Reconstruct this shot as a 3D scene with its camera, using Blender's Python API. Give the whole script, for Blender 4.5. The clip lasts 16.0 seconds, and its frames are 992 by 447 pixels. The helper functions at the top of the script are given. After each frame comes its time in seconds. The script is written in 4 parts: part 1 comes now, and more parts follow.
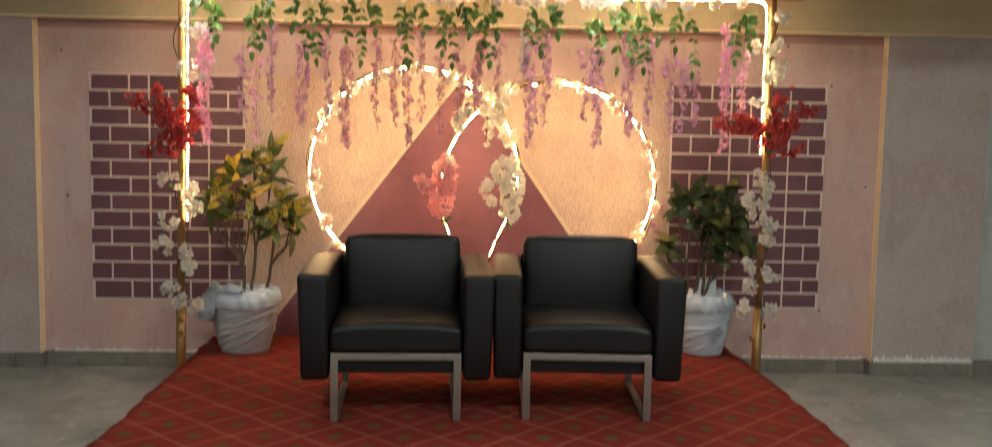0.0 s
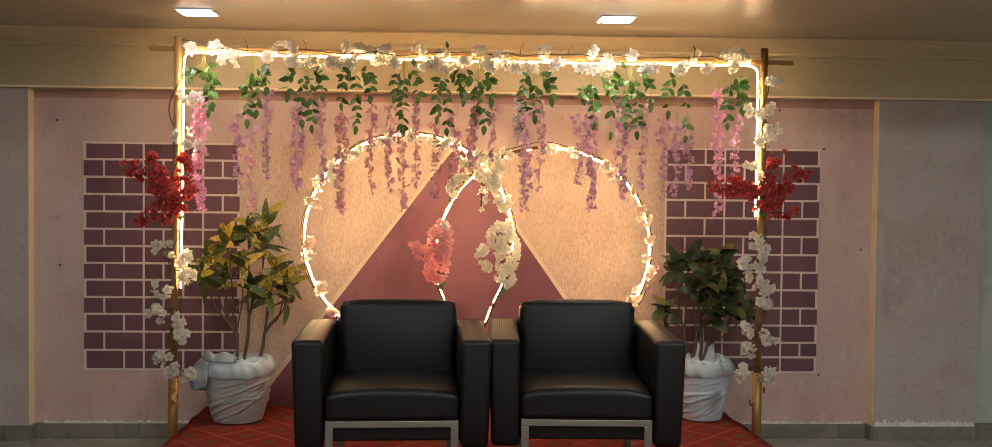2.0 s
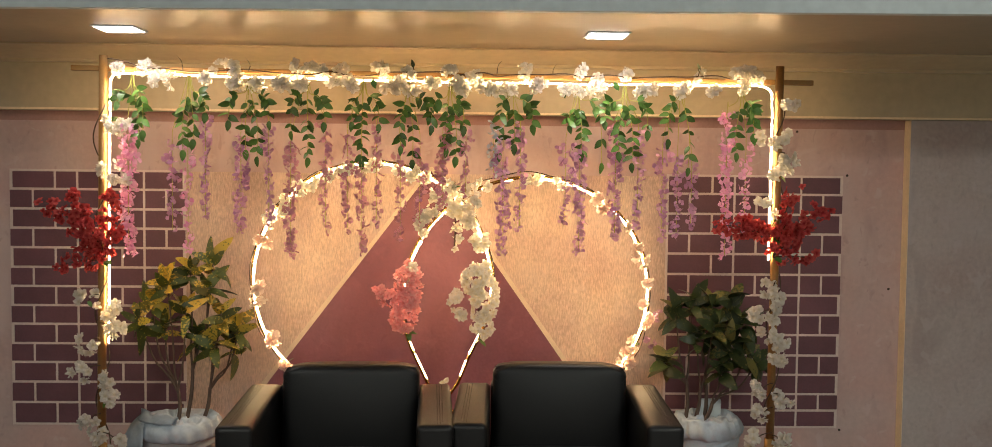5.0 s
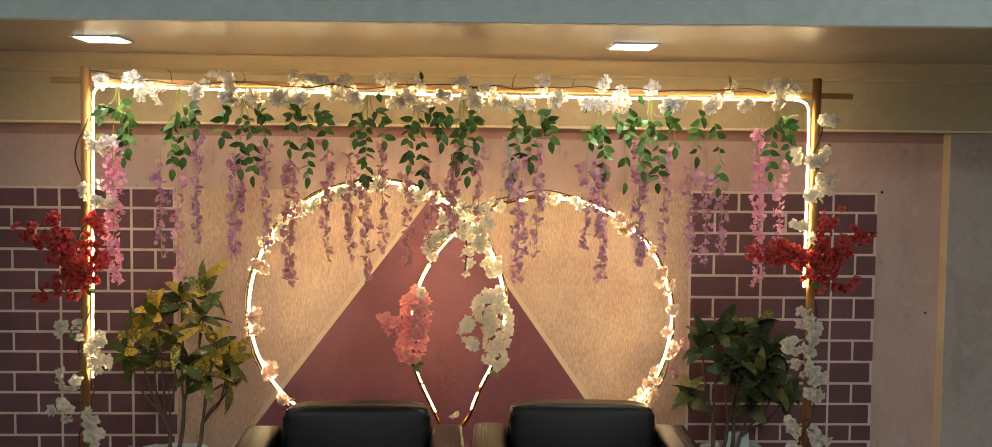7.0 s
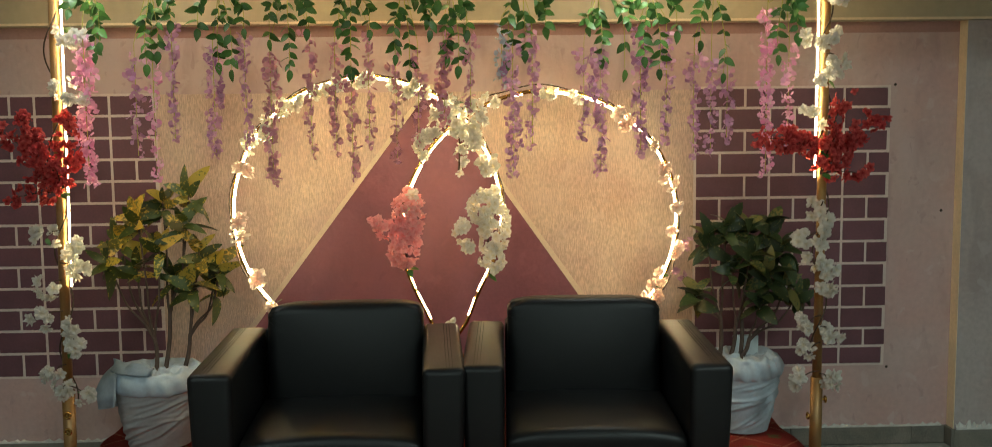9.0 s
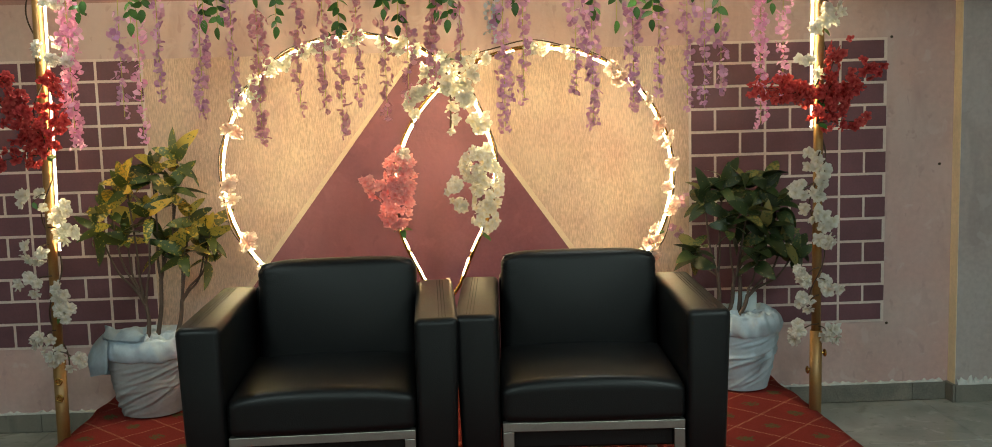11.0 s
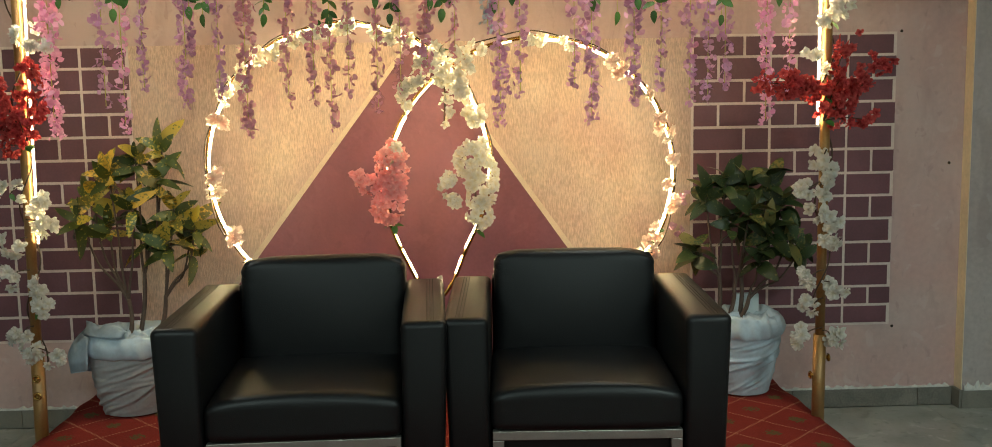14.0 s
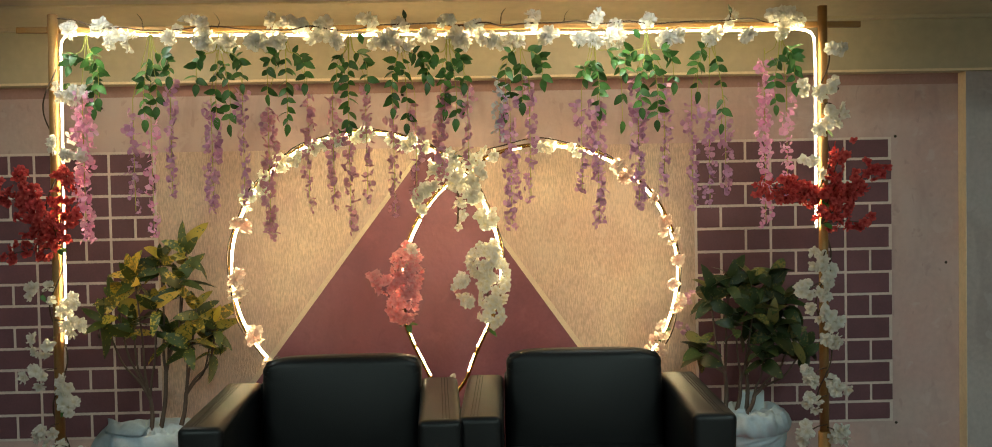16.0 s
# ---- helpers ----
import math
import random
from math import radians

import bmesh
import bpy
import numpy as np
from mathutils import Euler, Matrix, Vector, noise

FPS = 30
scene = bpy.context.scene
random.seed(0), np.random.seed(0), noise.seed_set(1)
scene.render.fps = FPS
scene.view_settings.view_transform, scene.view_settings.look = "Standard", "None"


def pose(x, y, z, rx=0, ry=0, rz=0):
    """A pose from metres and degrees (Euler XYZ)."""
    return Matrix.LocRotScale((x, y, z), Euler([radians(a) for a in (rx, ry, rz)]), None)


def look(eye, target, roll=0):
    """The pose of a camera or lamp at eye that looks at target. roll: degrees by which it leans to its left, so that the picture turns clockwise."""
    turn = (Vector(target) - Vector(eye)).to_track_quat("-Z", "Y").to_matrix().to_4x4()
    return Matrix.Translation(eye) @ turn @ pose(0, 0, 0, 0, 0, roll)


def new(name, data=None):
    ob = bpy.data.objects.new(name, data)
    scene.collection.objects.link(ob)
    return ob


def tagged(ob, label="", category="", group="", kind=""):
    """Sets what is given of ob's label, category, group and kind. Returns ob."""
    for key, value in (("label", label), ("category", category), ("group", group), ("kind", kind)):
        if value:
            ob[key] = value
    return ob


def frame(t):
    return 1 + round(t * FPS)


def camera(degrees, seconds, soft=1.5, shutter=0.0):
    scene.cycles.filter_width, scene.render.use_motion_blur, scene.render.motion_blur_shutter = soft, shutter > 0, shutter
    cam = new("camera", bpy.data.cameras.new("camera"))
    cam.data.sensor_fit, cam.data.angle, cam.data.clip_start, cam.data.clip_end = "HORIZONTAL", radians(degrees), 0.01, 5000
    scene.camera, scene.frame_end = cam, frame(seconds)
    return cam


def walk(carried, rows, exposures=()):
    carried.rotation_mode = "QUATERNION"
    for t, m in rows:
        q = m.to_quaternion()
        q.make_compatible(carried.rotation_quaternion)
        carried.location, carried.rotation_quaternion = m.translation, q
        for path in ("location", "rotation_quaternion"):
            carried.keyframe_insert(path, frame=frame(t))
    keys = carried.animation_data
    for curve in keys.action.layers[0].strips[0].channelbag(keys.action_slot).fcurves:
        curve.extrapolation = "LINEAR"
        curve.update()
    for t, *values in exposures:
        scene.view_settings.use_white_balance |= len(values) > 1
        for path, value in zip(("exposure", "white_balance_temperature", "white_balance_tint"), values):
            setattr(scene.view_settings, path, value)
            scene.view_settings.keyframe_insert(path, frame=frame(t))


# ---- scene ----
cam = camera(52.0, 16.0, soft=0.85, shutter=0.5)
PATH = [
    (0, (0.21, -6.089, 1.511), (0.283, -4.101, 1.309), 1.1),
    (0.1, (0.207, -6.09, 1.508), (0.281, -4.1, 1.346), 1.1),
    (0.2, (0.204, -6.092, 1.505), (0.279, -4.098, 1.375), 1.1),
    (0.3, (0.202, -6.093, 1.503), (0.278, -4.097, 1.401), 1.1),
    (0.4, (0.2, -6.094, 1.501), (0.277, -4.096, 1.424), 1.1),
    (0.5, (0.199, -6.094, 1.5), (0.276, -4.096, 1.435), 1.1),
    (1, (0.198, -6.083, 1.511), (0.277, -4.085, 1.448), 0.9),
    (1.5, (0.211, -6.072, 1.523), (0.292, -4.075, 1.453), 0.7),
    (2, (0.198, -6.071, 1.479), (0.283, -4.074, 1.416), 0.6),
    (2.5, (0.213, -6.041, 1.457), (0.296, -4.044, 1.376), 0.6),
    (3, (0.303, -5.909, 1.461), (0.383, -3.912, 1.37), 0.6),
    (3.5, (0.387, -5.729, 1.533), (0.461, -3.733, 1.436), 0.8),
    (4, (0.35, -5.532, 1.655), (0.413, -3.536, 1.548), 0.7),
    (4.2, (0.362, -5.48, 1.732), (0.418, -3.484, 1.622), 0.6),
    (6.3, (0.444, -5.196, 1.792), (0.509, -3.2, 1.702), 0.5),
    (6.5, (0.388, -5.139, 1.867), (0.464, -3.144, 1.749), 0.6),
    (7, (0.33, -5.016, 1.884), (0.4, -3.021, 1.764), 0.6),
    (7.2, (0.33, -4.993, 1.874), (0.4, -2.999, 1.741), 0.46),
    (7.3, (0.33, -4.966, 1.863), (0.401, -2.973, 1.715), 0.3),
    (7.5, (0.33, -4.899, 1.835), (0.402, -2.909, 1.65), -0.1),
    (8, (0.384, -4.822, 1.77), (0.452, -2.834, 1.57), -0.1),
    (8.5, (0.397, -4.812, 1.675), (0.461, -2.823, 1.48), -0.2),
    (9, (0.381, -4.828, 1.608), (0.44, -2.84, 1.405), -0.6),
    (9.2, (0.375, -4.824, 1.556), (0.436, -2.836, 1.354), -0.9),
    (11.3, (0.406, -4.768, 1.473), (0.466, -2.782, 1.246), -1.6),
    (11.5, (0.397, -4.75, 1.479), (0.462, -2.764, 1.254), -1.4),
    (12, (0.408, -4.712, 1.494), (0.471, -2.725, 1.272), -1.1),
    (12.5, (0.426, -4.678, 1.478), (0.487, -2.69, 1.265), -1.1),
    (13, (0.445, -4.633, 1.466), (0.5, -2.647, 1.237), -1.2),
    (13.5, (0.439, -4.609, 1.445), (0.497, -2.625, 1.2), -1.1),
    (14, (0.44, -4.647, 1.484), (0.496, -2.663, 1.239), -1.0),
    (14.5, (0.434, -4.706, 1.527), (0.491, -2.71, 1.411), -1.2),
    (14.7, (0.425, -4.744, 1.538), (0.483, -2.747, 1.462), -1.32),
    (15, (0.419, -4.767, 1.544), (0.478, -2.769, 1.494), -1.4),
    (15.5, (0.403, -4.798, 1.54), (0.46, -2.799, 1.495), -1.2),
    (16, (0.413, -4.8, 1.534), (0.461, -2.802, 1.469), -1.1),
]
walk(cam, [(t, look(eye, target, roll)) for t, eye, target, roll in PATH],
     exposures=[(0, 0.45, 7500, 17), (0.5, 0.38, 7600, 19), (1.5, 0.26, 7600, 19), (4, 0.22, 7650, 18), (6.5, -0.01, 7300, 13), (8, -0.11, 6750, 2), (9, -0.09, 6600, -2), (11.3, 0.27, 6480, -2), (13, 0.17, 6480, -2), (14.5, 0.20, 6550, -3), (15.1, 0.0, 6500, -3), (16, -0.08, 6500, -5)])

# ---- world and lights ----
world = bpy.data.worlds.new("world")
scene.world = world
world.use_nodes = True
world.node_tree.nodes["Background"].inputs[0].default_value = (0.55, 0.62, 0.75, 1)
world.node_tree.nodes["Background"].inputs[1].default_value = 0.02


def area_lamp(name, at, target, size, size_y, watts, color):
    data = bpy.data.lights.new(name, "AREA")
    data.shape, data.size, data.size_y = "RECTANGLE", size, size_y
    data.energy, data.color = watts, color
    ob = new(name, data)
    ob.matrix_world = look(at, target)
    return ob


STAGE = 0.19
CEIL = 2.353
LED = (1.0, 0.77, 0.44)
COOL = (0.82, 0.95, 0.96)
# two recessed downlights above the stage, and unseen area lamps standing in for the hall's panel lights behind the
# camera
LAMPS = [(-1.075, -0.95), (1.01, -0.96)]
for lx, ly in LAMPS:
    area_lamp("downlight_lamp", (lx, ly, CEIL - 0.012), (lx, ly, 0), 0.16, 0.16, 3.0, (0.95, 0.97, 1.0))
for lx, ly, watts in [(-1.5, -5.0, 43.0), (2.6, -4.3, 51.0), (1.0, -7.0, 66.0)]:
    area_lamp("hall_stand_in", (lx, ly, 3.08), (lx, ly, 0), 0.58, 0.58, watts, COOL)


# ---- materials ----
def mat(name, base, rough=0.6, metal=0.0, vary=0.12, scale=6.0, bump=0.0, bump_scale=60.0, second=None, second_amount=0.35,
        random=0.0, spec=0.5, fine=0.06, placed=False):
    """Principled material with broad and fine variation of its colour, and relief."""
    m = bpy.data.materials.new(name)
    m.use_nodes = True
    nt = m.node_tree
    n, l = nt.nodes, nt.links
    p = n["Principled BSDF"]
    p.inputs["Roughness"].default_value = rough
    p.inputs["Metallic"].default_value = metal
    p.inputs["Specular IOR Level"].default_value = spec
    tex = n.new("ShaderNodeTexCoord")
    broad = n.new("ShaderNodeTexNoise")
    broad.inputs["Scale"].default_value = scale
    broad.inputs["Detail"].default_value = 5
    small = n.new("ShaderNodeTexNoise")
    small.inputs["Scale"].default_value = scale * 14
    small.inputs["Detail"].default_value = 3
    where = n.new("ShaderNodeNewGeometry").outputs["Position"] if placed else tex.outputs["Object"]
    l.new(where, broad.inputs["Vector"])
    l.new(where, small.inputs["Vector"])
    ramp = n.new("ShaderNodeMapRange")
    ramp.inputs[1].default_value, ramp.inputs[2].default_value = 0.36, 0.66
    l.new(broad.outputs["Fac"], ramp.inputs[0])
    mix = n.new("ShaderNodeMixRGB")
    mix.inputs[1].default_value = (*base, 1)
    other = second or tuple(c * (1 - vary) for c in base)
    mix.inputs[2].default_value = (*other, 1)
    if second:
        k = n.new("ShaderNodeMath")
        k.operation = "MULTIPLY"
        k.inputs[1].default_value = second_amount
        l.new(ramp.outputs[0], k.inputs[0])
        l.new(k.outputs[0], mix.inputs[0])
    else:
        l.new(ramp.outputs[0], mix.inputs[0])
    hsv = n.new("ShaderNodeHueSaturation")
    l.new(mix.outputs[0], hsv.inputs["Color"])
    val = n.new("ShaderNodeMapRange")
    val.inputs[1].default_value, val.inputs[2].default_value = 0.3, 0.7
    val.inputs[3].default_value, val.inputs[4].default_value = 1 - fine, 1 + fine
    l.new(small.outputs["Fac"], val.inputs[0])
    last = val.outputs[0]
    if random:
        info = n.new("ShaderNodeObjectInfo")
        r = n.new("ShaderNodeMapRange")
        r.inputs[3].default_value, r.inputs[4].default_value = 1 - random, 1 + random
        l.new(info.outputs["Random"], r.inputs[0])
        times = n.new("ShaderNodeMath")
        times.operation = "MULTIPLY"
        l.new(last, times.inputs[0])
        l.new(r.outputs[0], times.inputs[1])
        last = times.outputs[0]
    l.new(last, hsv.inputs["Value"])
    l.new(hsv.outputs[0], p.inputs["Base Color"])
    if bump:
        b = n.new("ShaderNodeBump")
        b.inputs["Strength"].default_value = bump
        b.inputs["Distance"].default_value = 0.004
        bn = n.new("ShaderNodeTexNoise")
        bn.inputs["Scale"].default_value = bump_scale
        bn.inputs["Detail"].default_value = 4
        l.new(where, bn.inputs["Vector"])
        l.new(bn.outputs["Fac"], b.inputs["Height"])
        l.new(b.outputs[0], p.inputs["Normal"])
    return m


def glow(name, color, strength):
    m = bpy.data.materials.new(name)
    m.use_nodes = True
    p = m.node_tree.nodes["Principled BSDF"]
    p.inputs["Base Color"].default_value = (0.8, 0.8, 0.78, 1)
    p.inputs["Emission Color"].default_value = (*color, 1)
    p.inputs["Emission Strength"].default_value = strength
    return m


def petal_mat(name, base, other, translucent=0.45, islands=False, heart=None):
    """Thin cloth petals that let light through; each flower (or petal) takes its own mix of the two colours."""
    m = mat(name, base, rough=0.8, vary=0.1, scale=30, fine=0.05, random=0.06)
    nt = m.node_tree
    n, l = nt.nodes, nt.links
    p = n["Principled BSDF"]
    mix = n.new("ShaderNodeMixRGB")
    mix.inputs[2].default_value = (*other, 1)
    old = p.inputs["Base Color"].links[0].from_socket
    if islands:
        l.new(n.new("ShaderNodeNewGeometry").outputs["Random Per Island"], mix.inputs[0])
    else:
        l.new(n.new("ShaderNodeObjectInfo").outputs["Random"], mix.inputs[0])
    l.new(old, mix.inputs[1])
    l.new(mix.outputs[0], p.inputs["Base Color"])
    if heart:
        # the middle of each flower is deeper in colour
        away = n.new("ShaderNodeVectorMath")
        away.operation = "LENGTH"
        l.new(n.new("ShaderNodeTexCoord").outputs["Object"], away.inputs[0])
        inner = n.new("ShaderNodeMapRange")
        inner.inputs[1].default_value, inner.inputs[2].default_value = 0.002, 0.015
        inner.inputs[3].default_value, inner.inputs[4].default_value = 1.0, 0.0
        l.new(away.outputs["Value"], inner.inputs[0])
        deep = n.new("ShaderNodeMixRGB")
        deep.inputs[2].default_value = (*heart, 1)
        l.new(inner.outputs[0], deep.inputs[0])
        l.new(mix.outputs[0], deep.inputs[1])
        l.new(deep.outputs[0], p.inputs["Base Color"])
        mix = deep
    tr = n.new("ShaderNodeBsdfTranslucent")
    l.new(mix.outputs[0], tr.inputs["Color"])
    both = n.new("ShaderNodeMixShader")
    both.inputs[0].default_value = translucent
    l.new(p.outputs[0], both.inputs[1])
    l.new(tr.outputs[0], both.inputs[2])
    l.new(both.outputs[0], n["Material Output"].inputs["Surface"])
    return m


M_PINK = mat("pink_plaster", (0.57, 0.375, 0.35), 0.75, vary=0.1, scale=2.6, bump=0.3, bump_scale=45, second=(0.56, 0.43, 0.41), second_amount=0.8, fine=0.05)
M_GREY = mat("grey_plaster", (0.44, 0.345, 0.325), 0.8, scale=3.0, bump=0.35, bump_scale=45, second=(0.49, 0.42, 0.405), second_amount=0.9, fine=0.08)
M_BAND = mat("dull_pink", (0.43, 0.245, 0.22), 0.7, vary=0.15, scale=6, bump=0.2)
M_CREAM = mat("cream_paint", (0.92, 0.75, 0.52), 0.7, vary=0.08, scale=4, bump=0.15)
M_BEAM = mat("beam_paint", (0.56, 0.455, 0.30), 0.45, vary=0.08, scale=1.5, bump=0.1)
M_BORDER = mat("border_paint", (0.74, 0.60, 0.45), 0.7, vary=0.10, scale=9, bump=0.25)
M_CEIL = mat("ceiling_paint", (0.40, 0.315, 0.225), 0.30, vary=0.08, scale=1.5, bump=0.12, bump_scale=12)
M_WHITE = mat("white_paint", (0.66, 0.74, 0.77), 0.6, vary=0.06, scale=1.5, bump=0.1)
M_PALE = mat("pale_green_paint", (0.47, 0.50, 0.46), 0.6, vary=0.08, scale=2, bump=0.1)
M_PLAIN = mat("hall_paint", (0.55, 0.52, 0.50), 0.8, vary=0.06, scale=1.2, bump=0.1)
M_MAROON = mat("maroon_paint", (0.225, 0.078, 0.105), 0.55, vary=0.14, scale=5, bump=0.5, bump_scale=38)
M_BRICK = mat("purple_paint", (0.155, 0.064, 0.084), 0.6, vary=0.15, scale=8, bump=0.3, bump_scale=45, random=0.10, placed=True)
M_JOINT = mat("joint_paint", (0.74, 0.62, 0.57), 0.7, vary=0.08, scale=8, bump=0.2)
M_SKIRT = mat("skirting_stone", (0.165, 0.155, 0.135), 0.4, vary=0.2, scale=9, second=(0.27, 0.235, 0.20), second_amount=0.8, fine=0.15, random=0.15, placed=True)
M_PUTTY = mat("white_putty", (0.70, 0.68, 0.65), 0.9, vary=0.15, scale=30, bump=0.5)
M_TILE = mat("floor_tile", (0.27, 0.275, 0.25), 0.17, vary=0.15, scale=2.6, second=(0.40, 0.39, 0.355), second_amount=0.9, fine=0.03, random=0.02, placed=True)
M_GROUT = mat("grout", (0.22, 0.22, 0.20), 0.8)
M_GOLD = mat("gold_paint", (0.40, 0.205, 0.062), 0.45, metal=0.6, vary=0.25, scale=9, second=(0.30, 0.20, 0.11), second_amount=0.6, bump=0.05)
M_BRASS = mat("brass", (0.62, 0.36, 0.10), 0.25, metal=1.0, vary=0.15, scale=20)
M_LEATHER = mat("black_leather", (0.0045, 0.0045, 0.0052), 0.42, vary=0.15, scale=5, bump=0.12, bump_scale=260, fine=0.04, spec=0.38)
M_THREAD = mat("thread", (0.01, 0.009, 0.009), 0.7)
M_STEEL = mat("brushed_steel", (0.36, 0.345, 0.32), 0.40, metal=0.9, vary=0.1, scale=20)
M_CLOTH = mat("white_cloth", (0.55, 0.65, 0.74), 0.85, vary=0.12, scale=5, bump=0.5, bump_scale=26, second=(0.47, 0.53, 0.58), second_amount=0.7)
M_CLOTH_GREY = mat("grey_cloth", (0.47, 0.47, 0.48), 0.85, vary=0.12, scale=5, bump=0.5, bump_scale=26, second=(0.38, 0.35, 0.34), second_amount=0.8)
M_BARK = mat("bark", (0.13, 0.085, 0.065), 0.8, vary=0.3, scale=20, bump=0.6, bump_scale=120)
M_TWIG = mat("brown_twig", (0.075, 0.040, 0.022), 0.7, vary=0.3, scale=20)
# yellow-green stems, their colour raised to stand for the rope light behind them
M_STEM = mat("green_stem", (0.46, 0.44, 0.10), 0.6, vary=0.2, scale=20)
M_FOIL = mat("wisteria_leaf", (0.092, 0.205, 0.036), 0.4, vary=0.3, scale=40, random=0.4)
M_LEAF_BRIGHT = mat("bright_leaf", (0.09, 0.26, 0.05), 0.45, vary=0.3, scale=40, random=0.2)
M_CABLE = mat("cable", (0.05, 0.03, 0.02), 0.6)
M_LEDROPE = glow("led_rope", LED, 48.0)
M_LEDRING = glow("led_ring", LED, 50.0)
M_PANEL = glow("lamp_panel", (0.86, 0.95, 1.0), 9.0)
M_IVORY = petal_mat("ivory_petal", (0.90, 0.88, 0.83), (0.84, 0.80, 0.74), 0.55, False, (0.72, 0.66, 0.52))
M_CREAMP = petal_mat("cream_petal", (0.96, 0.94, 0.88), (0.95, 0.91, 0.82), 0.52, False, (0.84, 0.76, 0.56))
M_RED = petal_mat("red_petal", (0.72, 0.125, 0.11), (0.56, 0.060, 0.065), 0.40, False, (0.36, 0.022, 0.028))
M_PINKP = petal_mat("pink_petal", (0.98, 0.575, 0.56), (0.97, 0.47, 0.47), 0.40, False, (0.86, 0.32, 0.31))
M_BLUSH = petal_mat("blush_petal", (0.93, 0.73, 0.66), (0.92, 0.84, 0.76), 0.55, False, (0.84, 0.60, 0.52))
M_VIOLET = petal_mat("violet_petal", (0.53, 0.26, 0.46), (0.71, 0.41, 0.57), 0.45, True)
M_MAUVE = petal_mat("mauve_petal", (0.68, 0.35, 0.41), (0.56, 0.27, 0.39), 0.4, True)
M_ORCHID = petal_mat("orchid_petal", (0.82, 0.33, 0.60), (0.88, 0.54, 0.70), 0.45, True)
M_LILAC = petal_mat("lilac_petal", (0.62, 0.34, 0.46), (0.70, 0.44, 0.50), 0.45)
M_BLUEP = petal_mat("pale_blue_petal", (0.50, 0.56, 0.62), (0.60, 0.62, 0.66), 0.35, True)


def croton_material(name, green, yellow, share):
    """Glossy leaves, blotched with yellow; share: how many of them."""
    m = mat(name, green, 0.38, vary=0.25, scale=12, fine=0.12, random=0.45, spec=0.4)
    nt = m.node_tree
    n, l = nt.nodes, nt.links
    p = n["Principled BSDF"]
    tex = n.new("ShaderNodeTexCoord")
    spots = n.new("ShaderNodeTexNoise")
    spots.inputs["Scale"].default_value, spots.inputs["Detail"].default_value = 75, 4
    l.new(tex.outputs["Object"], spots.inputs["Vector"])
    info = n.new("ShaderNodeObjectInfo")
    lift = n.new("ShaderNodeMapRange")
    lift.inputs[1].default_value, lift.inputs[2].default_value = 1 - share, 1.0
    lift.inputs[3].default_value, lift.inputs[4].default_value = -0.06, 0.22
    l.new(info.outputs["Random"], lift.inputs[0])
    add = n.new("ShaderNodeMath")
    add.operation = "ADD"
    l.new(spots.outputs["Fac"], add.inputs[0])
    l.new(lift.outputs[0], add.inputs[1])
    step = n.new("ShaderNodeMapRange")
    step.inputs[1].default_value, step.inputs[2].default_value = 0.56, 0.62
    l.new(add.outputs[0], step.inputs[0])
    mix = n.new("ShaderNodeMixRGB")
    mix.inputs[2].default_value = (*yellow, 1)
    l.new(step.outputs[0], mix.inputs[0])
    l.new(p.inputs["Base Color"].links[0].from_socket, mix.inputs[1])
    l.new(mix.outputs[0], p.inputs["Base Color"])
    return m


M_CROTON = croton_material("croton_leaf", (0.060, 0.086, 0.018), (0.40, 0.30, 0.045), 0.45)
M_CROTON_GOLD = croton_material("yellow_croton_leaf", (0.16, 0.15, 0.030), (0.52, 0.33, 0.045), 1.0)
M_CROTON_DARK = croton_material("green_croton_leaf", (0.045, 0.070, 0.024), (0.17, 0.15, 0.045), 0.35)


def weather(m, pale, dark, at=0.0, strength=1.0):
    """Lime patches, and scuffs drawn out downwards, on a painted wall."""
    nt = m.node_tree
    n, l = nt.nodes, nt.links
    p = n["Principled BSDF"]
    where = n.new("ShaderNodeNewGeometry").outputs["Position"]
    for scale, stretch, low, high, amount, color in ((1.7, 0.8, 0.50, 0.64, 0.70, pale), (6.0, 0.35, 0.57, 0.70, 0.60, dark), (21.0, 0.6, 0.61, 0.69, 0.55, dark), (11.0, 1.0, 0.60, 0.66, 0.60, pale)):
        mp = n.new("ShaderNodeMapping")
        mp.inputs["Scale"].default_value = (1.0, 1.0, stretch)
        mp.inputs["Location"].default_value = (at + scale, 0, 0)
        l.new(where, mp.inputs["Vector"])
        t = n.new("ShaderNodeTexNoise")
        t.inputs["Scale"].default_value, t.inputs["Detail"].default_value = scale, 7
        t.inputs["Distortion"].default_value = 0.6
        l.new(mp.outputs[0], t.inputs["Vector"])
        r = n.new("ShaderNodeMapRange")
        r.inputs[1].default_value, r.inputs[2].default_value, r.inputs[4].default_value = low, high, amount * strength
        l.new(t.outputs["Fac"], r.inputs[0])
        mix = n.new("ShaderNodeMixRGB")
        mix.inputs[2].default_value = (*color, 1)
        l.new(r.outputs[0], mix.inputs[0])
        l.new(p.inputs["Base Color"].links[0].from_socket, mix.inputs[1])
        l.new(mix.outputs[0], p.inputs["Base Color"])


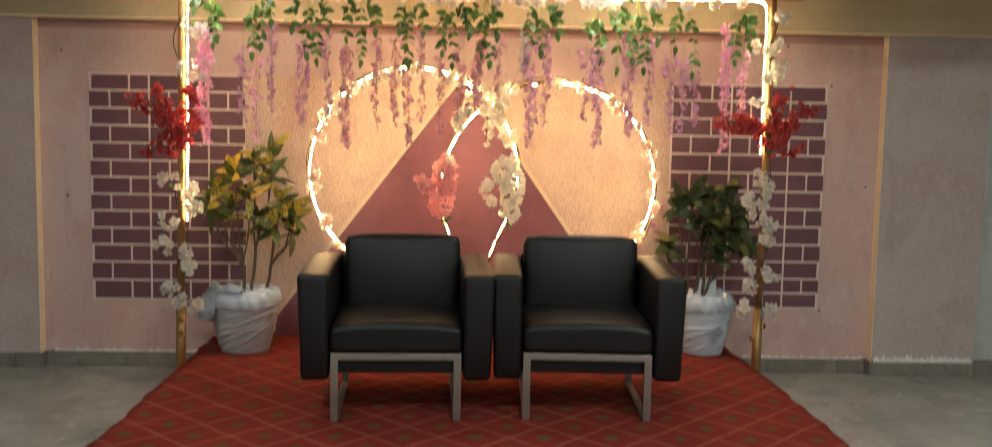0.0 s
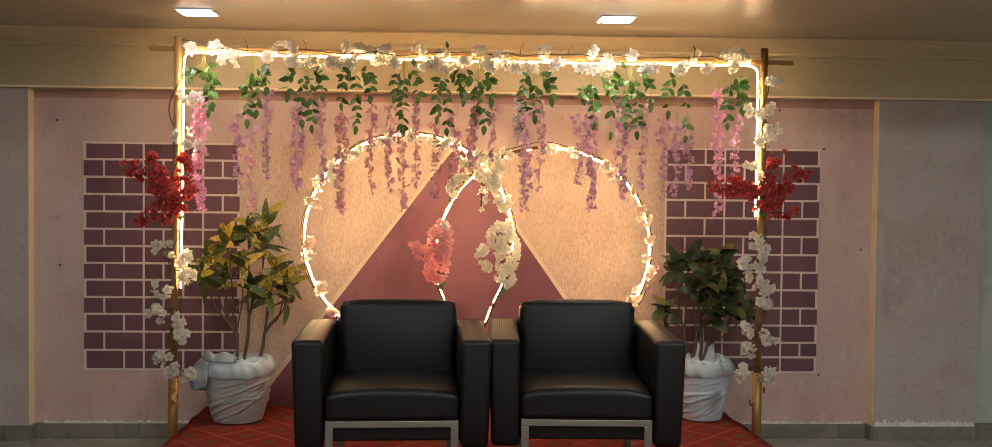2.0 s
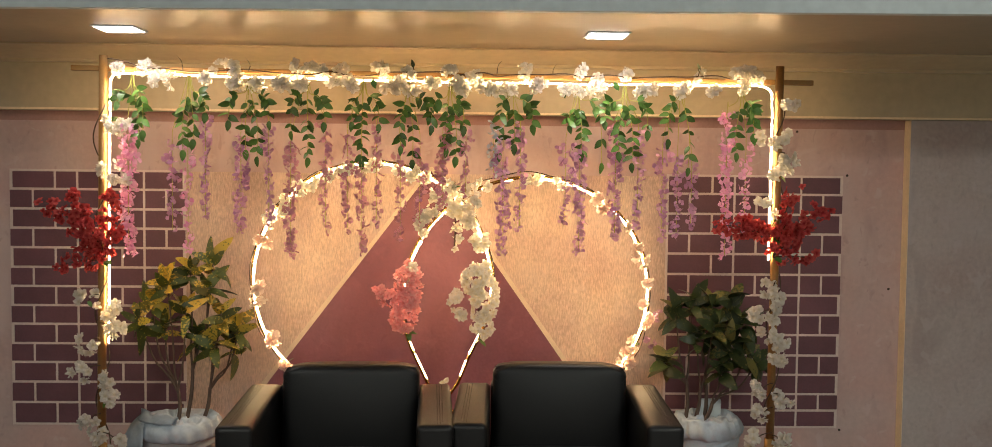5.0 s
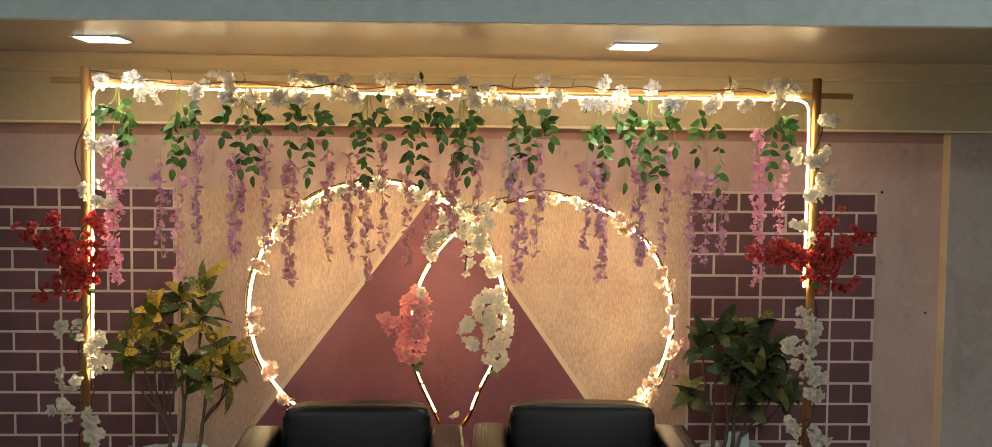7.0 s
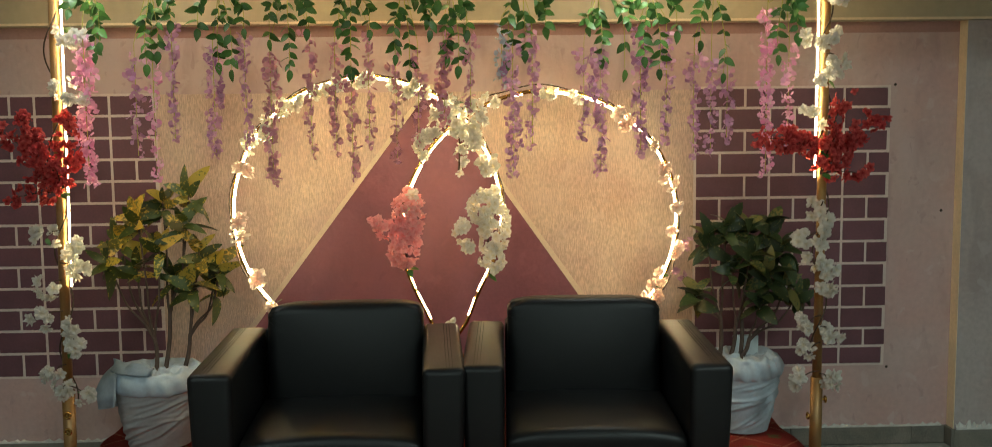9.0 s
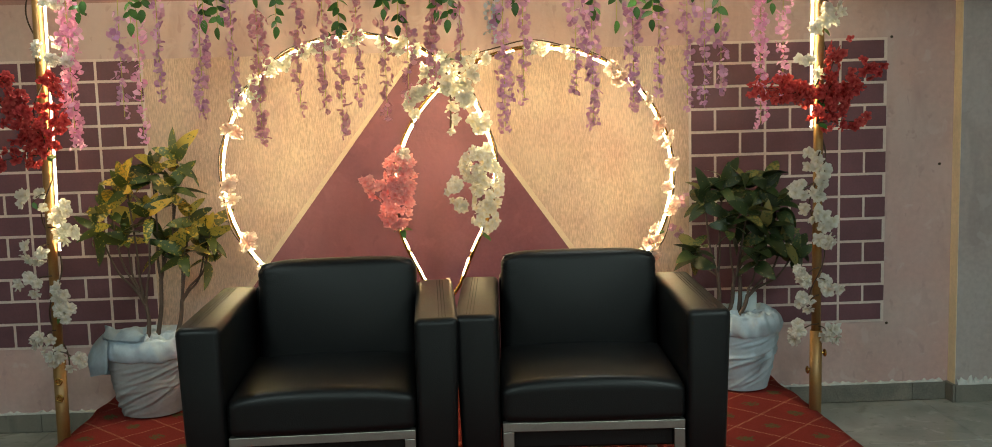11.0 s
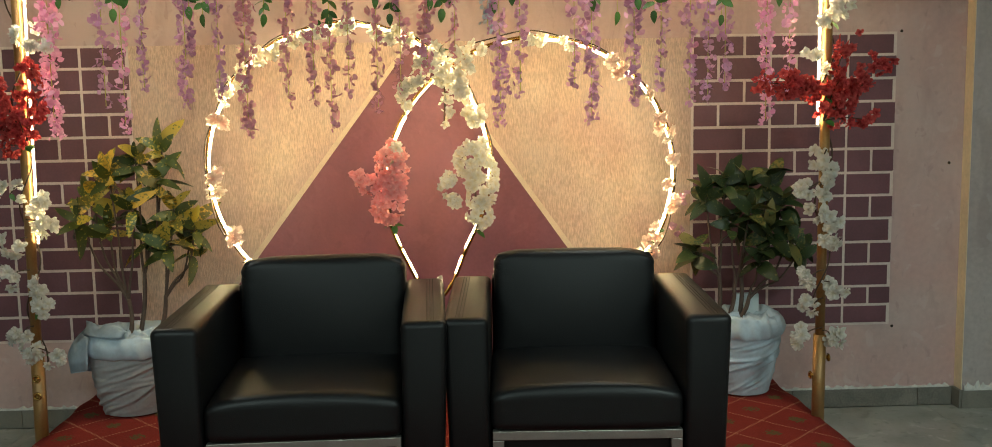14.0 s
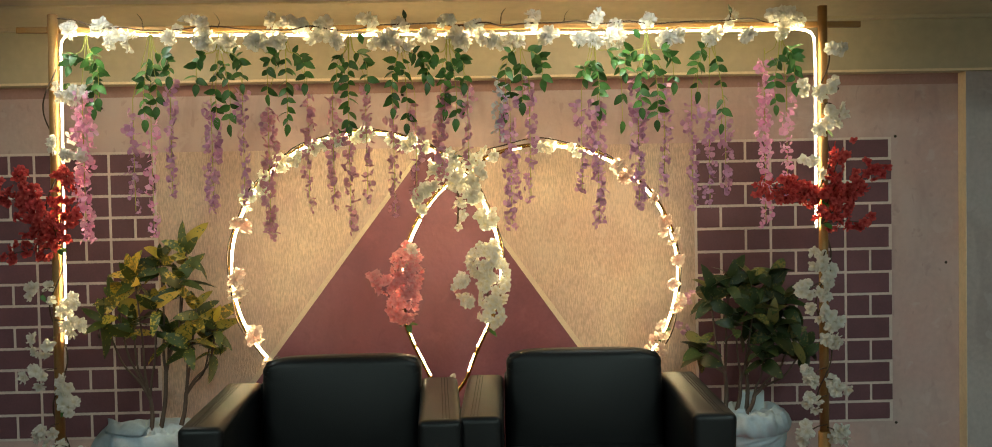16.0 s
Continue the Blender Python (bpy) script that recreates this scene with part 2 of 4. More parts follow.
weather(M_PINK, (0.61, 0.47, 0.455), (0.45, 0.305, 0.29), 0.0, 1.15)
weather(M_GREY, (0.54, 0.475, 0.48), (0.34, 0.275, 0.262), 4.0, 0.65)
weather(M_MAROON, (0.275, 0.105, 0.135), (0.175, 0.058, 0.080), 1.0, 0.6)
weather(M_PALE, (0.52, 0.54, 0.50), (0.38, 0.40, 0.37), 9.0)
weather(M_SKIRT, (0.24, 0.22, 0.185), (0.10, 0.095, 0.085), 2.0)
weather(M_TILE, (0.47, 0.46, 0.42), (0.22, 0.22, 0.20), 5.0)


def streaked():
    """Comb-textured plaster: fine upright ridges, rubbed in two tones."""
    m = mat("combed_plaster", (0.60, 0.41, 0.335), 0.7, vary=0.1, scale=3.4, second=(0.72, 0.54, 0.41), second_amount=0.95, fine=0.09)
    nt = m.node_tree
    n, l = nt.nodes, nt.links
    p = n["Principled BSDF"]
    tex = n.new("ShaderNodeTexCoord")
    mp = n.new("ShaderNodeMapping")
    mp.inputs["Scale"].default_value = (1.0, 1.0, 0.13)
    l.new(tex.outputs["Object"], mp.inputs["Vector"])
    t = n.new("ShaderNodeTexNoise")
    t.inputs["Scale"].default_value = 270
    t.inputs["Detail"].default_value = 3
    l.new(mp.outputs[0], t.inputs["Vector"])
    r = n.new("ShaderNodeMapRange")
    r.inputs[1].default_value, r.inputs[2].default_value = 0.40, 0.62
    r.inputs[3].default_value, r.inputs[4].default_value = 0.80, 1.09
    l.new(t.outputs["Fac"], r.inputs[0])
    hsv = n.new("ShaderNodeHueSaturation")
    old = p.inputs["Base Color"].links[0].from_socket
    l.new(old, hsv.inputs["Color"])
    l.new(r.outputs[0], hsv.inputs["Value"])
    l.new(hsv.outputs[0], p.inputs["Base Color"])
    b = n.new("ShaderNodeBump")
    b.inputs["Strength"].default_value = 0.55
    b.inputs["Distance"].default_value = 0.006
    l.new(t.outputs["Fac"], b.inputs["Height"])
    l.new(b.outputs[0], p.inputs["Normal"])
    return m


M_COMB = streaked()
weather(M_COMB, (0.70, 0.54, 0.46), (0.50, 0.335, 0.28), 3.0, 0.5)


def carpet_material():
    """Red carpet with a lattice of dotted lines and a green sprig in each lozenge."""
    m = bpy.data.materials.new("red_carpet")
    m.use_nodes = True
    nt = m.node_tree
    n, l = nt.nodes, nt.links
    p = n["Principled BSDF"]
    p.inputs["Roughness"].default_value = 0.95
    p.inputs["Specular IOR Level"].default_value = 0.15
    tex = n.new("ShaderNodeTexCoord")
    sep = n.new("ShaderNodeSeparateXYZ")
    l.new(tex.outputs["Object"], sep.inputs[0])

    def op(kind, a, b=None, c=None):
        k = n.new("ShaderNodeMath")
        k.operation = kind
        for i, v in enumerate((a, b, c)):
            if v is None:
                continue
            if isinstance(v, (int, float)):
                k.inputs[i].default_value = v
            else:
                l.new(v, k.inputs[i])
        return k.outputs[0]

    wide, deep = LOZENGE
    a = op("MULTIPLY", sep.outputs[0], 1 / wide)
    c = op("MULTIPLY", sep.outputs[1], 1 / deep)
    u, v = op("ADD", a, c), op("SUBTRACT", a, c)
    fu, fv = op("FRACT", u), op("FRACT", v)

    def near(f, at, half):
        return op("LESS_THAN", op("ABSOLUTE", op("SUBTRACT", f, at)), half)

    def dots(f, along):
        return op("MULTIPLY", near(f, 0.5, 0.026), op("GREATER_THAN", op("FRACT", op("MULTIPLY", along, 15.0)), 0.45))

    lines = op("MAXIMUM", dots(op("FRACT", op("ADD", u, 0.5)), v), dots(op("FRACT", op("ADD", v, 0.5)), u))
    du, dv = op("SUBTRACT", fu, 0.5), op("SUBTRACT", fv, 0.5)
    far = op("ADD", op("MULTIPLY", du, du), op("MULTIPLY", dv, dv))
    wave = op("MULTIPLY", op("SINE", op("MULTIPLY", op("ADD", du, dv), 34.0)), op("SINE", op("MULTIPLY", op("SUBTRACT", du, dv), 30.0)))
    ragged = n.new("ShaderNodeTexNoise")
    ragged.inputs["Scale"].default_value, ragged.inputs["Detail"].default_value = 60, 3
    l.new(tex.outputs["Object"], ragged.inputs["Vector"])
    wave = op("ADD", wave, op("MULTIPLY", op("SUBTRACT", ragged.outputs["Fac"], 0.5), 7.0))
    sprig = op("LESS_THAN", op("ADD", far, op("MULTIPLY", wave, 0.014)), 0.020)
    noise_t = n.new("ShaderNodeTexNoise")
    noise_t.inputs["Scale"].default_value = 2.5
    noise_t.inputs["Detail"].default_value = 6
    l.new(tex.outputs["Object"], noise_t.inputs["Vector"])
    red = n.new("ShaderNodeMixRGB")
    red.inputs[1].default_value = (0.29, 0.034, 0.024, 1)
    red.inputs[2].default_value = (0.155, 0.019, 0.016, 1)
    l.new(noise_t.outputs["Fac"], red.inputs[0])
    m1 = n.new("ShaderNodeMixRGB")
    m1.inputs[2].default_value = (0.46, 0.20, 0.12, 1)
    l.new(red.outputs[0], m1.inputs[1])
    l.new(op("MULTIPLY", lines, 0.8), m1.inputs[0])
    m2 = n.new("ShaderNodeMixRGB")
    m2.inputs[2].default_value = (0.085, 0.10, 0.035, 1)
    l.new(m1.outputs[0], m2.inputs[1])
    l.new(op("MULTIPLY", sprig, 0.75), m2.inputs[0])
    weave = n.new("ShaderNodeTexNoise")
    weave.inputs["Scale"].default_value = 420
    l.new(tex.outputs["Object"], weave.inputs["Vector"])
    hsv = n.new("ShaderNodeHueSaturation")
    r = n.new("ShaderNodeMapRange")
    r.inputs[1].default_value, r.inputs[2].default_value, r.inputs[3].default_value, r.inputs[4].default_value = 0.3, 0.7, 0.65, 1.35
    l.new(weave.outputs["Fac"], r.inputs[0])
    l.new(r.outputs[0], hsv.inputs["Value"])
    l.new(m2.outputs[0], hsv.inputs["Color"])
    l.new(hsv.outputs[0], p.inputs["Base Color"])
    b = n.new("ShaderNodeBump")
    b.inputs["Strength"].default_value, b.inputs["Distance"].default_value = 0.5, 0.003
    l.new(weave.outputs["Fac"], b.inputs["Height"])
    l.new(b.outputs[0], p.inputs["Normal"])
    return m


LOZENGE = (0.29, 0.30)
M_CARPET = carpet_material()


# ---- mesh helpers ----
def mesh_of(name, bm, material, smooth=False):
    me = bpy.data.meshes.new(name)
    bm.normal_update()
    bm.to_mesh(me)
    bm.free()
    me.materials.append(material)
    if smooth:
        for f in me.polygons:
            f.use_smooth = True
    return me


def part(name, bm, material, parent=None, label="", smooth=False):
    ob = new(name, mesh_of(name, bm, material, smooth))
    ob.parent = parent
    if label:
        ob["label"] = label
    return ob


def piece(name, mesh, parent, m):
    """One more object on a shared mesh, under parent."""
    ob = new(name, mesh)
    ob.parent = parent
    ob.matrix_local = m
    return ob


def box(x0, x1, y0, y1, z0, z1, bevel=0.0, seg=2):
    bm = bmesh.new()
    bmesh.ops.create_cube(bm, size=1)
    bmesh.ops.scale(bm, vec=(x1 - x0, y1 - y0, z1 - z0), verts=bm.verts)
    bmesh.ops.translate(bm, vec=((x0 + x1) / 2, (y0 + y1) / 2, (z0 + z1) / 2), verts=bm.verts)
    if bevel:
        bmesh.ops.bevel(bm, geom=list(bm.edges), offset=bevel, segments=seg, profile=0.5, affect="EDGES")
    return bm


def prism(outline, y0, y1):
    """A plate with that outline in x and z, from y0 to y1."""
    bm = bmesh.new()
    a = [bm.verts.new((x, y0, z)) for x, z in outline]
    b = [bm.verts.new((x, y1, z)) for x, z in outline]
    bm.faces.new(a)
    bm.faces.new(b[::-1])
    for i in range(len(a)):
        j = (i + 1) % len(a)
        bm.faces.new((a[j], a[i], b[i], b[j]))
    bmesh.ops.recalc_face_normals(bm, faces=bm.faces)
    return bm


def tube(points, radius, sides=8, bm=None, taper=1.0, closed=False):
    """A round tube along points."""
    bm = bm or bmesh.new()
    pts = [Vector(p) for p in points]
    rings, n = [], len(pts)
    side = None
    for i, p in enumerate(pts):
        ahead = pts[(i + 1) % n] - pts[i - 1] if closed or 0 < i < n - 1 else (pts[1] - pts[0] if i == 0 else pts[-1] - pts[-2])
        ahead.normalize()
        if side is None:
            side = ahead.orthogonal().normalized()
        side = (side - ahead * side.dot(ahead)).normalized()
        up = ahead.cross(side)
        r = radius * (1 + (taper - 1) * i / max(1, n - 1))
        rings.append([bm.verts.new(p + r * (math.cos(q) * side + math.sin(q) * up)) for q in (2 * math.pi * k / sides for k in range(sides))])
    for i in range(n if closed else n - 1):
        a, b = rings[i], rings[(i + 1) % n]
        for k in range(sides):
            bm.faces.new((a[k], a[(k + 1) % sides], b[(k + 1) % sides], b[k]))
    if not closed:
        bm.faces.new(rings[0][::-1])
        bm.faces.new(rings[-1])
    return bm


def lathe(profile, sides=32):
    """A turned body from (radius, height) pairs."""
    bm = bmesh.new()
    rings = [[bm.verts.new((r * math.cos(2 * math.pi * k / sides), r * math.sin(2 * math.pi * k / sides), z)) for k in range(sides)] for r, z in profile]
    for a, b in zip(rings, rings[1:]):
        for k in range(sides):
            bm.faces.new((a[k], a[(k + 1) % sides], b[(k + 1) % sides], b[k]))
    bm.faces.new(rings[0][::-1])
    bm.faces.new(rings[-1])
    return bm


def bezier(points, n=10):
    """A smooth line through points."""
    pts = [Vector(p) for p in points]
    out = []
    for i in range(len(pts) - 1):
        p0, p1, p2, p3 = pts[max(0, i - 1)], pts[i], pts[i + 1], pts[min(len(pts) - 1, i + 2)]
        for k in range(n):
            t = k / n
            out.append(0.5 * (2 * p1 + (p2 - p0) * t + (2 * p0 - 5 * p1 + 4 * p2 - p3) * t * t + (3 * p1 - p0 - 3 * p2 + p3) * t ** 3))
    return out + [pts[-1]]


def thing(name, at, label, category, group=""):
    ob = new(name)
    ob.empty_display_size = 0.1
    ob.location = at
    return tagged(ob, label, category, group)


def structure(name, bm, material, label="", smooth=False):
    return tagged(part(name, bm, material, None, "", smooth), label, name.split("_")[0], "", "structure")


# ---- structure ----
WL, WR = -2.255, 2.738      # ends of the pink wall between the two piers
OUT = 0.072                # how far the piers stand out
wall_north = structure("wall_north", box(-4.6, 5.4, 0.0, 0.25, 0, 3.2), M_PINK, "pink plastered wall behind the stage")
structure("wall_pier_left", box(-4.6, WL - 0.004, -OUT, -0.0, 0, 2.049), M_GREY, "stained grey plastered pier beside the pink wall")
structure("wall_pier_right", box(WR + 0.004, 3.375, -OUT, -0.0, 0, 2.049), M_GREY, "stained grey plastered pier beside the pink wall")
# pier sides that face the gate: cream paint lightened to carry its rope light
structure("trim_left", box(WL - 0.003, WL, -OUT - 0.002, -0.001, 0.086, 2.049), M_CREAM, "cream pier corner, lightened for the rope light it faces")
structure("trim_right", box(WR, WR + 0.003, -OUT - 0.002, -0.001, 0.086, 2.049), M_CREAM, "cream pier corner, lightened for the rope light it faces")
structure("wall_recess", box(3.38, 5.4, -0.012, 0.0, 0.090, 2.049), M_PALE, "pale greenish painted wall beyond the pier")
structure("beam", box(-4.6, 5.4, -OUT - 0.025, 0.0, 2.051, CEIL), M_BEAM, "cream painted beam above the pink wall")
structure("trim_band", box(WL + 0.001, WR - 0.001, -0.0025, 0.001, 2.000, 2.050), M_BAND, "darker pink band under the beam")
structure("trim_beam", box(-4.6, 5.4, -OUT - 0.031, -OUT - 0.025, 2.051, 2.062), M_CREAM, "pale lip along the foot of the beam")


def run(profile, x0, x1):
    """A moulding with that profile in y and z, from x0 to x1."""
    bm = bmesh.new()
    a = [bm.verts.new((x0, y, z)) for y, z in profile]
    b = [bm.verts.new((x1, y, z)) for y, z in profile]
    bm.faces.new(a)
    bm.faces.new(b[::-1])
    for i in range(len(a)):
        j = (i + 1) % len(a)
        bm.faces.new((a[i], a[j], b[j], b[i]))
    bmesh.ops.recalc_face_normals(bm, faces=bm.faces)
    return bm


COVE = [(-OUT - 0.0255, CEIL - 0.001), (-OUT - 0.0255, CEIL - 0.062), (-0.150, CEIL - 0.062), (-0.162, CEIL - 0.050), (-0.205, CEIL - 0.047), (-0.27, CEIL - 0.038), (-0.34, CEIL - 0.026), (-0.40, CEIL - 0.011), (-0.425, CEIL - 0.009), (-0.43, CEIL - 0.001)]
structure("trim_cornice", run(COVE, -4.59, 5.39), M_BEAM, "cream painted cove between the beam and the soffit")


def slab(corners, z0, z1):
    """An upright-sided slab over a floor outline."""
    bm = bmesh.new()
    low = [bm.verts.new((x, y, z0)) for x, y in corners]
    top = [bm.verts.new((x, y, z1)) for x, y in corners]
    bm.faces.new(low)
    bm.faces.new(top[::-1])
    for i in range(len(low)):
        j = (i + 1) % len(low)
        bm.faces.new((low[i], low[j], top[j], top[i]))
    bmesh.ops.recalc_face_normals(bm, faces=bm.faces)
    return bm


lip = lambda x: -1.545 - 0.046 * (x - 0.43)   # the soffit's front edge runs a little askew
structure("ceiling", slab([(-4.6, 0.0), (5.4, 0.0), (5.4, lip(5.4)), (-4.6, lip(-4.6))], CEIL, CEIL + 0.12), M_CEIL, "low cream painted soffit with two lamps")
structure("wall_bulkhead", slab([(-4.6, lip(-4.6)), (5.4, lip(5.4)), (5.4, lip(5.4) - 0.05), (-4.6, lip(-4.6) - 0.05)], CEIL - 0.003, 3.1), M_WHITE, "white painted face of the lowered ceiling")
structure("ceiling_hall", box(-4.6, 5.4, -9.2, -1.2, 3.1, 3.22), M_WHITE, "white hall ceiling")
structure("wall_south", box(-4.6, 5.4, -9.4, -9.2, 0, 3.2), M_PLAIN, "plain hall wall")
structure("wall_west", box(-4.8, -4.6, -9.4, 0.25, 0, 3.2), M_PLAIN, "plain hall wall")
structure("wall_east", box(5.4, 5.6, -9.4, 0.25, 0, 3.2), M_PLAIN, "plain hall wall")
floor = structure("floor", box(-4.6, 5.4, -9.2, 0.0, -0.12, -0.004), M_GROUT, "polished grey stone tile floor")

# triangle of maroon paint with a cream border, and the combed plaster round it
BAND = 1.741
structure("trim_comb", box(-1.075, 1.475, -0.003, 0.001, 0.10, BAND), M_COMB, "beige comb-textured plaster field behind the stage")
APEX = (0.223, 1.758)


def triangle(grow):
    left = (-1.035 - grow, 0.10)
    right = (1.384 + grow, 0.10)
    return [left, right, (APEX[0] + grow * 0.25, APEX[1] + grow * 0.55), (APEX[0] - grow * 0.25, APEX[1] + grow * 0.55)]


structure("trim_border", prism(triangle(0.036), -0.006, 0.0), M_BORDER, "cream painted border of the triangle")
structure("trim_triangle", prism(triangle(0.0), -0.009, 0.0), M_MAROON, "maroon painted triangle on the wall")
# stage with its red carpet
SL, SR, SF = -1.254, 1.816, -2.70
stage = thing("stage", (0, 0, 0), "low stage under a red patterned carpet", "stage")


def carpet():
    bm = bmesh.new()
    xs = np.linspace(SL, SR, 60)
    ys = np.linspace(-0.012, SF, 56)
    grid = []
    for y in ys:
        row = []
        for u in xs:
            # the right edge runs a little outwards
            x = SL + (u - SL) * (SR + 0.040 * min(1.0, -y / 1.2) - SL) / (SR - SL)
            edge = min(u - SL, SR - u)
            wave = 0.004 * noise.noise((x * 3, y * 3, 0)) + 0.002 * noise.noise((x * 11, y * 11, 3))
            off = 0.022 * noise.noise((y * 5, 7.0, 1.0)) * (1 if edge < 0.001 else 0)
            drop = -0.006 if edge < 0.001 else 0
            row.append(bm.verts.new((x + off, y, STAGE + wave + drop)))
        grid.append(row)
    for a, b in zip(grid, grid[1:]):
        for k in range(len(a) - 1):
            bm.faces.new((a[k], b[k], b[k + 1], a[k + 1]))
    # the hem hangs down the sides and the front
    for rim in ([r[0] for r in grid], [r[-1] for r in grid][::-1], grid[-1][::1]):
        low = [bm.verts.new((v.co.x, v.co.y, 0.003)) for v in rim]
        for k in range(len(rim) - 1):
            bm.faces.new((rim[k], low[k], low[k + 1], rim[k + 1]))
    bmesh.ops.recalc_face_normals(bm, faces=bm.faces)
    return bm


part("platform", box(SL + 0.02, SR - 0.02, SF + 0.02, -0.012, 0, STAGE - 0.012), M_TWIG, stage, "bare wooden platform")
part("carpet", carpet(), M_CARPET, stage, "red carpet with a dotted lozenge lattice", True)


# ---- armchairs ----
def cushion(x0, x1, y0, y1, z0, z1, r, warp):
    """A padded block with round edges; warp(p, hx, hy, hz) swells it."""
    bm = box(-1, 1, -1, 1, -1, 1)
    bmesh.ops.subdivide_edges(bm, edges=bm.edges, cuts=23, use_grid_fill=True)
    cx, cy, cz = (x0 + x1) / 2, (y0 + y1) / 2, (z0 + z1) / 2
    hx, hy, hz = (x1 - x0) / 2, (y1 - y0) / 2, (z1 - z0) / 2
    crowd = lambda t: math.copysign(1 - (1 - abs(t)) ** 1.5, t)   # more rows near the edges
    for v in bm.verts:
        p = Vector((hx * crowd(v.co.x), hy * crowd(v.co.y), hz * crowd(v.co.z)))
        q = Vector((max(-hx + r, min(hx - r, p.x)), max(-hy + r, min(hy - r, p.y)), max(-hz + r, min(hz - r, p.z))))
        d = p - q
        if d.length > 1e-6:
            p = q + d.normalized() * r
        v.co = Vector((cx, cy, cz)) + p + Vector(warp(p, hx, hy, hz))
    return bm


def seat_swell(p, hx, hy, hz):
    across = 1 - (p.x / hx) ** 2
    up = max(0.0, p.z / hz)
    ahead = max(0.0, -p.y / hy)
    return (0, -0.014 * across * ahead ** 3, up * across * (0.026 - 0.010 * (p.y / hy + 0.4) ** 2) - 0.016 * up * ahead ** 3 * (p.x / hx) ** 6 + 0.0012 * up * noise.noise((p.x * 9, p.y * 9, 1)))


def back_swell(p, hx, hy, hz):
    across, tall = 1 - (p.x / hx) ** 2, 1 - (p.z / hz) ** 2
    ahead = max(0.0, -p.y / hy)
    # gathers in the leather at the two upper corners
    near = max(0.0, 1 - math.hypot(hx - abs(p.x), (hz - p.z) * 0.75) / 0.085)
    gather = 0.0105 * near * math.sin(p.z * 205 + abs(p.x) * 90)
    return (math.copysign(gather, p.x) * 0.6 - math.copysign(0.006 * near, p.x), -0.020 * ahead * across * tall - gather, -0.012 * near + 0.004 * across * max(0, p.z / hz))


def armchair(at, turn, slide):
    """A square club chair; its foot is at the middle of its floor area, its front faces -y; slide: how far its back cushion has shifted."""
    w, d = 0.856, 0.76
    arm = 0.137
    ob = thing("armchair", at, "black leather armchair with square arms on a steel frame", "armchair", "armchairs on the stage")
    h = w / 2
    front = -d / 2
    for s in (-1, 1):
        a, b = sorted((s * h, s * (h - arm)))
        block = box(a, b, front, d / 2 - 0.02, 0.182, 0.648, 0.022, 4)
        for v in block.verts:
            # the outer side leans in towards the floor
            v.co.x -= 0.016 * s * (0.648 - v.co.z) / 0.466 * (abs(v.co.x) - h + arm) / arm
        body = part("armrest", block, M_LEATHER, ob, "square black leather armrest", True)
        for k in (0.040, 0.050, 0.060):
            x = s * (h - k)
            part("seam", tube([(x, front + 0.004, 0.60), (x, front + 0.010, 0.644), (x, front + 0.03, 0.6485), (x, d / 2 - 0.06, 0.6485)], 0.0012, 5), M_THREAD, body)
    inner = h - arm - 0.002
    seat = part("seat", cushion(-inner, inner, front + 0.006, 0.18, 0.298, 0.424, 0.028, seat_swell), M_LEATHER, ob, "padded black leather seat", True)
    part("apron", box(-inner, inner, front + 0.045, 0.28, 0.206, 0.300, 0.008), M_LEATHER, ob)
    wide = inner - 0.009
    back = cushion(-wide, wide, -0.092, 0.11, -0.02, 0.379, 0.031, back_swell)
    bmesh.ops.rotate(back, verts=back.verts, cent=(0, 0, 0), matrix=Matrix.Rotation(radians(-7), 3, "X"))
    bmesh.ops.translate(back, verts=back.verts, vec=(slide, 0.222, 0.375))
    rest = part("backrest", back, M_LEATHER, ob, "padded black leather backrest", True)
    # short pleats where the leather is gathered at the upper corners
    lean = Matrix.Translation((slide, 0.222, 0.375)) @ Matrix.Rotation(radians(-7), 4, "X")
    for s in (-1, 1):
        for k in range(4):
            z = 0.364 - 0.017 * k
            line = bezier([lean @ Vector((s * (wide - 0.0075), -0.050, z)), lean @ Vector((s * (wide - 0.010), -0.082, z + 0.002)), lean @ Vector((s * (wide - 0.034 + 0.004 * k), -0.0945, z + 0.006 - 0.004 * k))], 5)
            part("pleat", tube(line, 0.0017, 5, taper=0.4), M_THREAD, rest)
    part("back_panel", box(-inner, inner, 0.26, d / 2 - 0.01, 0.21, 0.66, 0.015, 3), M_LEATHER, ob)
    lx = inner - 0.022
    y0, y1 = front + 0.018, d / 2 - 0.10
    t = 0.017
    part("top_rail", box(-lx - t, lx + t, y0 - t / 2, y0 + t / 2 + 0.01, 0.272, 0.300, 0.002), M_STEEL, ob, "flat steel rail under the seat")
    for s in (-1, 1):
        part("leg", box(s * lx - t, s * lx + t, y0 - t / 2, y0 + t / 2, 0.0, 0.2715, 0.002), M_STEEL, ob, "flat steel leg")
        part("leg", box(s * lx - t, s * lx + t, y1 - t / 2, y1 + t / 2, 0.0, 0.2115, 0.002), M_STEEL, ob, "flat steel leg")
        part("runner", box(s * lx - t, s * lx + t, y0 + t / 2, y1 - t / 2, 0.0, 0.016, 0.002), M_STEEL, ob, "flat steel floor runner")
    ob.rotation_euler.z = radians(turn)
    return ob


armchair((-0.066, -1.376, STAGE + 0.004), 2.0, 0.015)
armchair((0.800, -1.348, STAGE + 0.004), -2.2, 0.0)


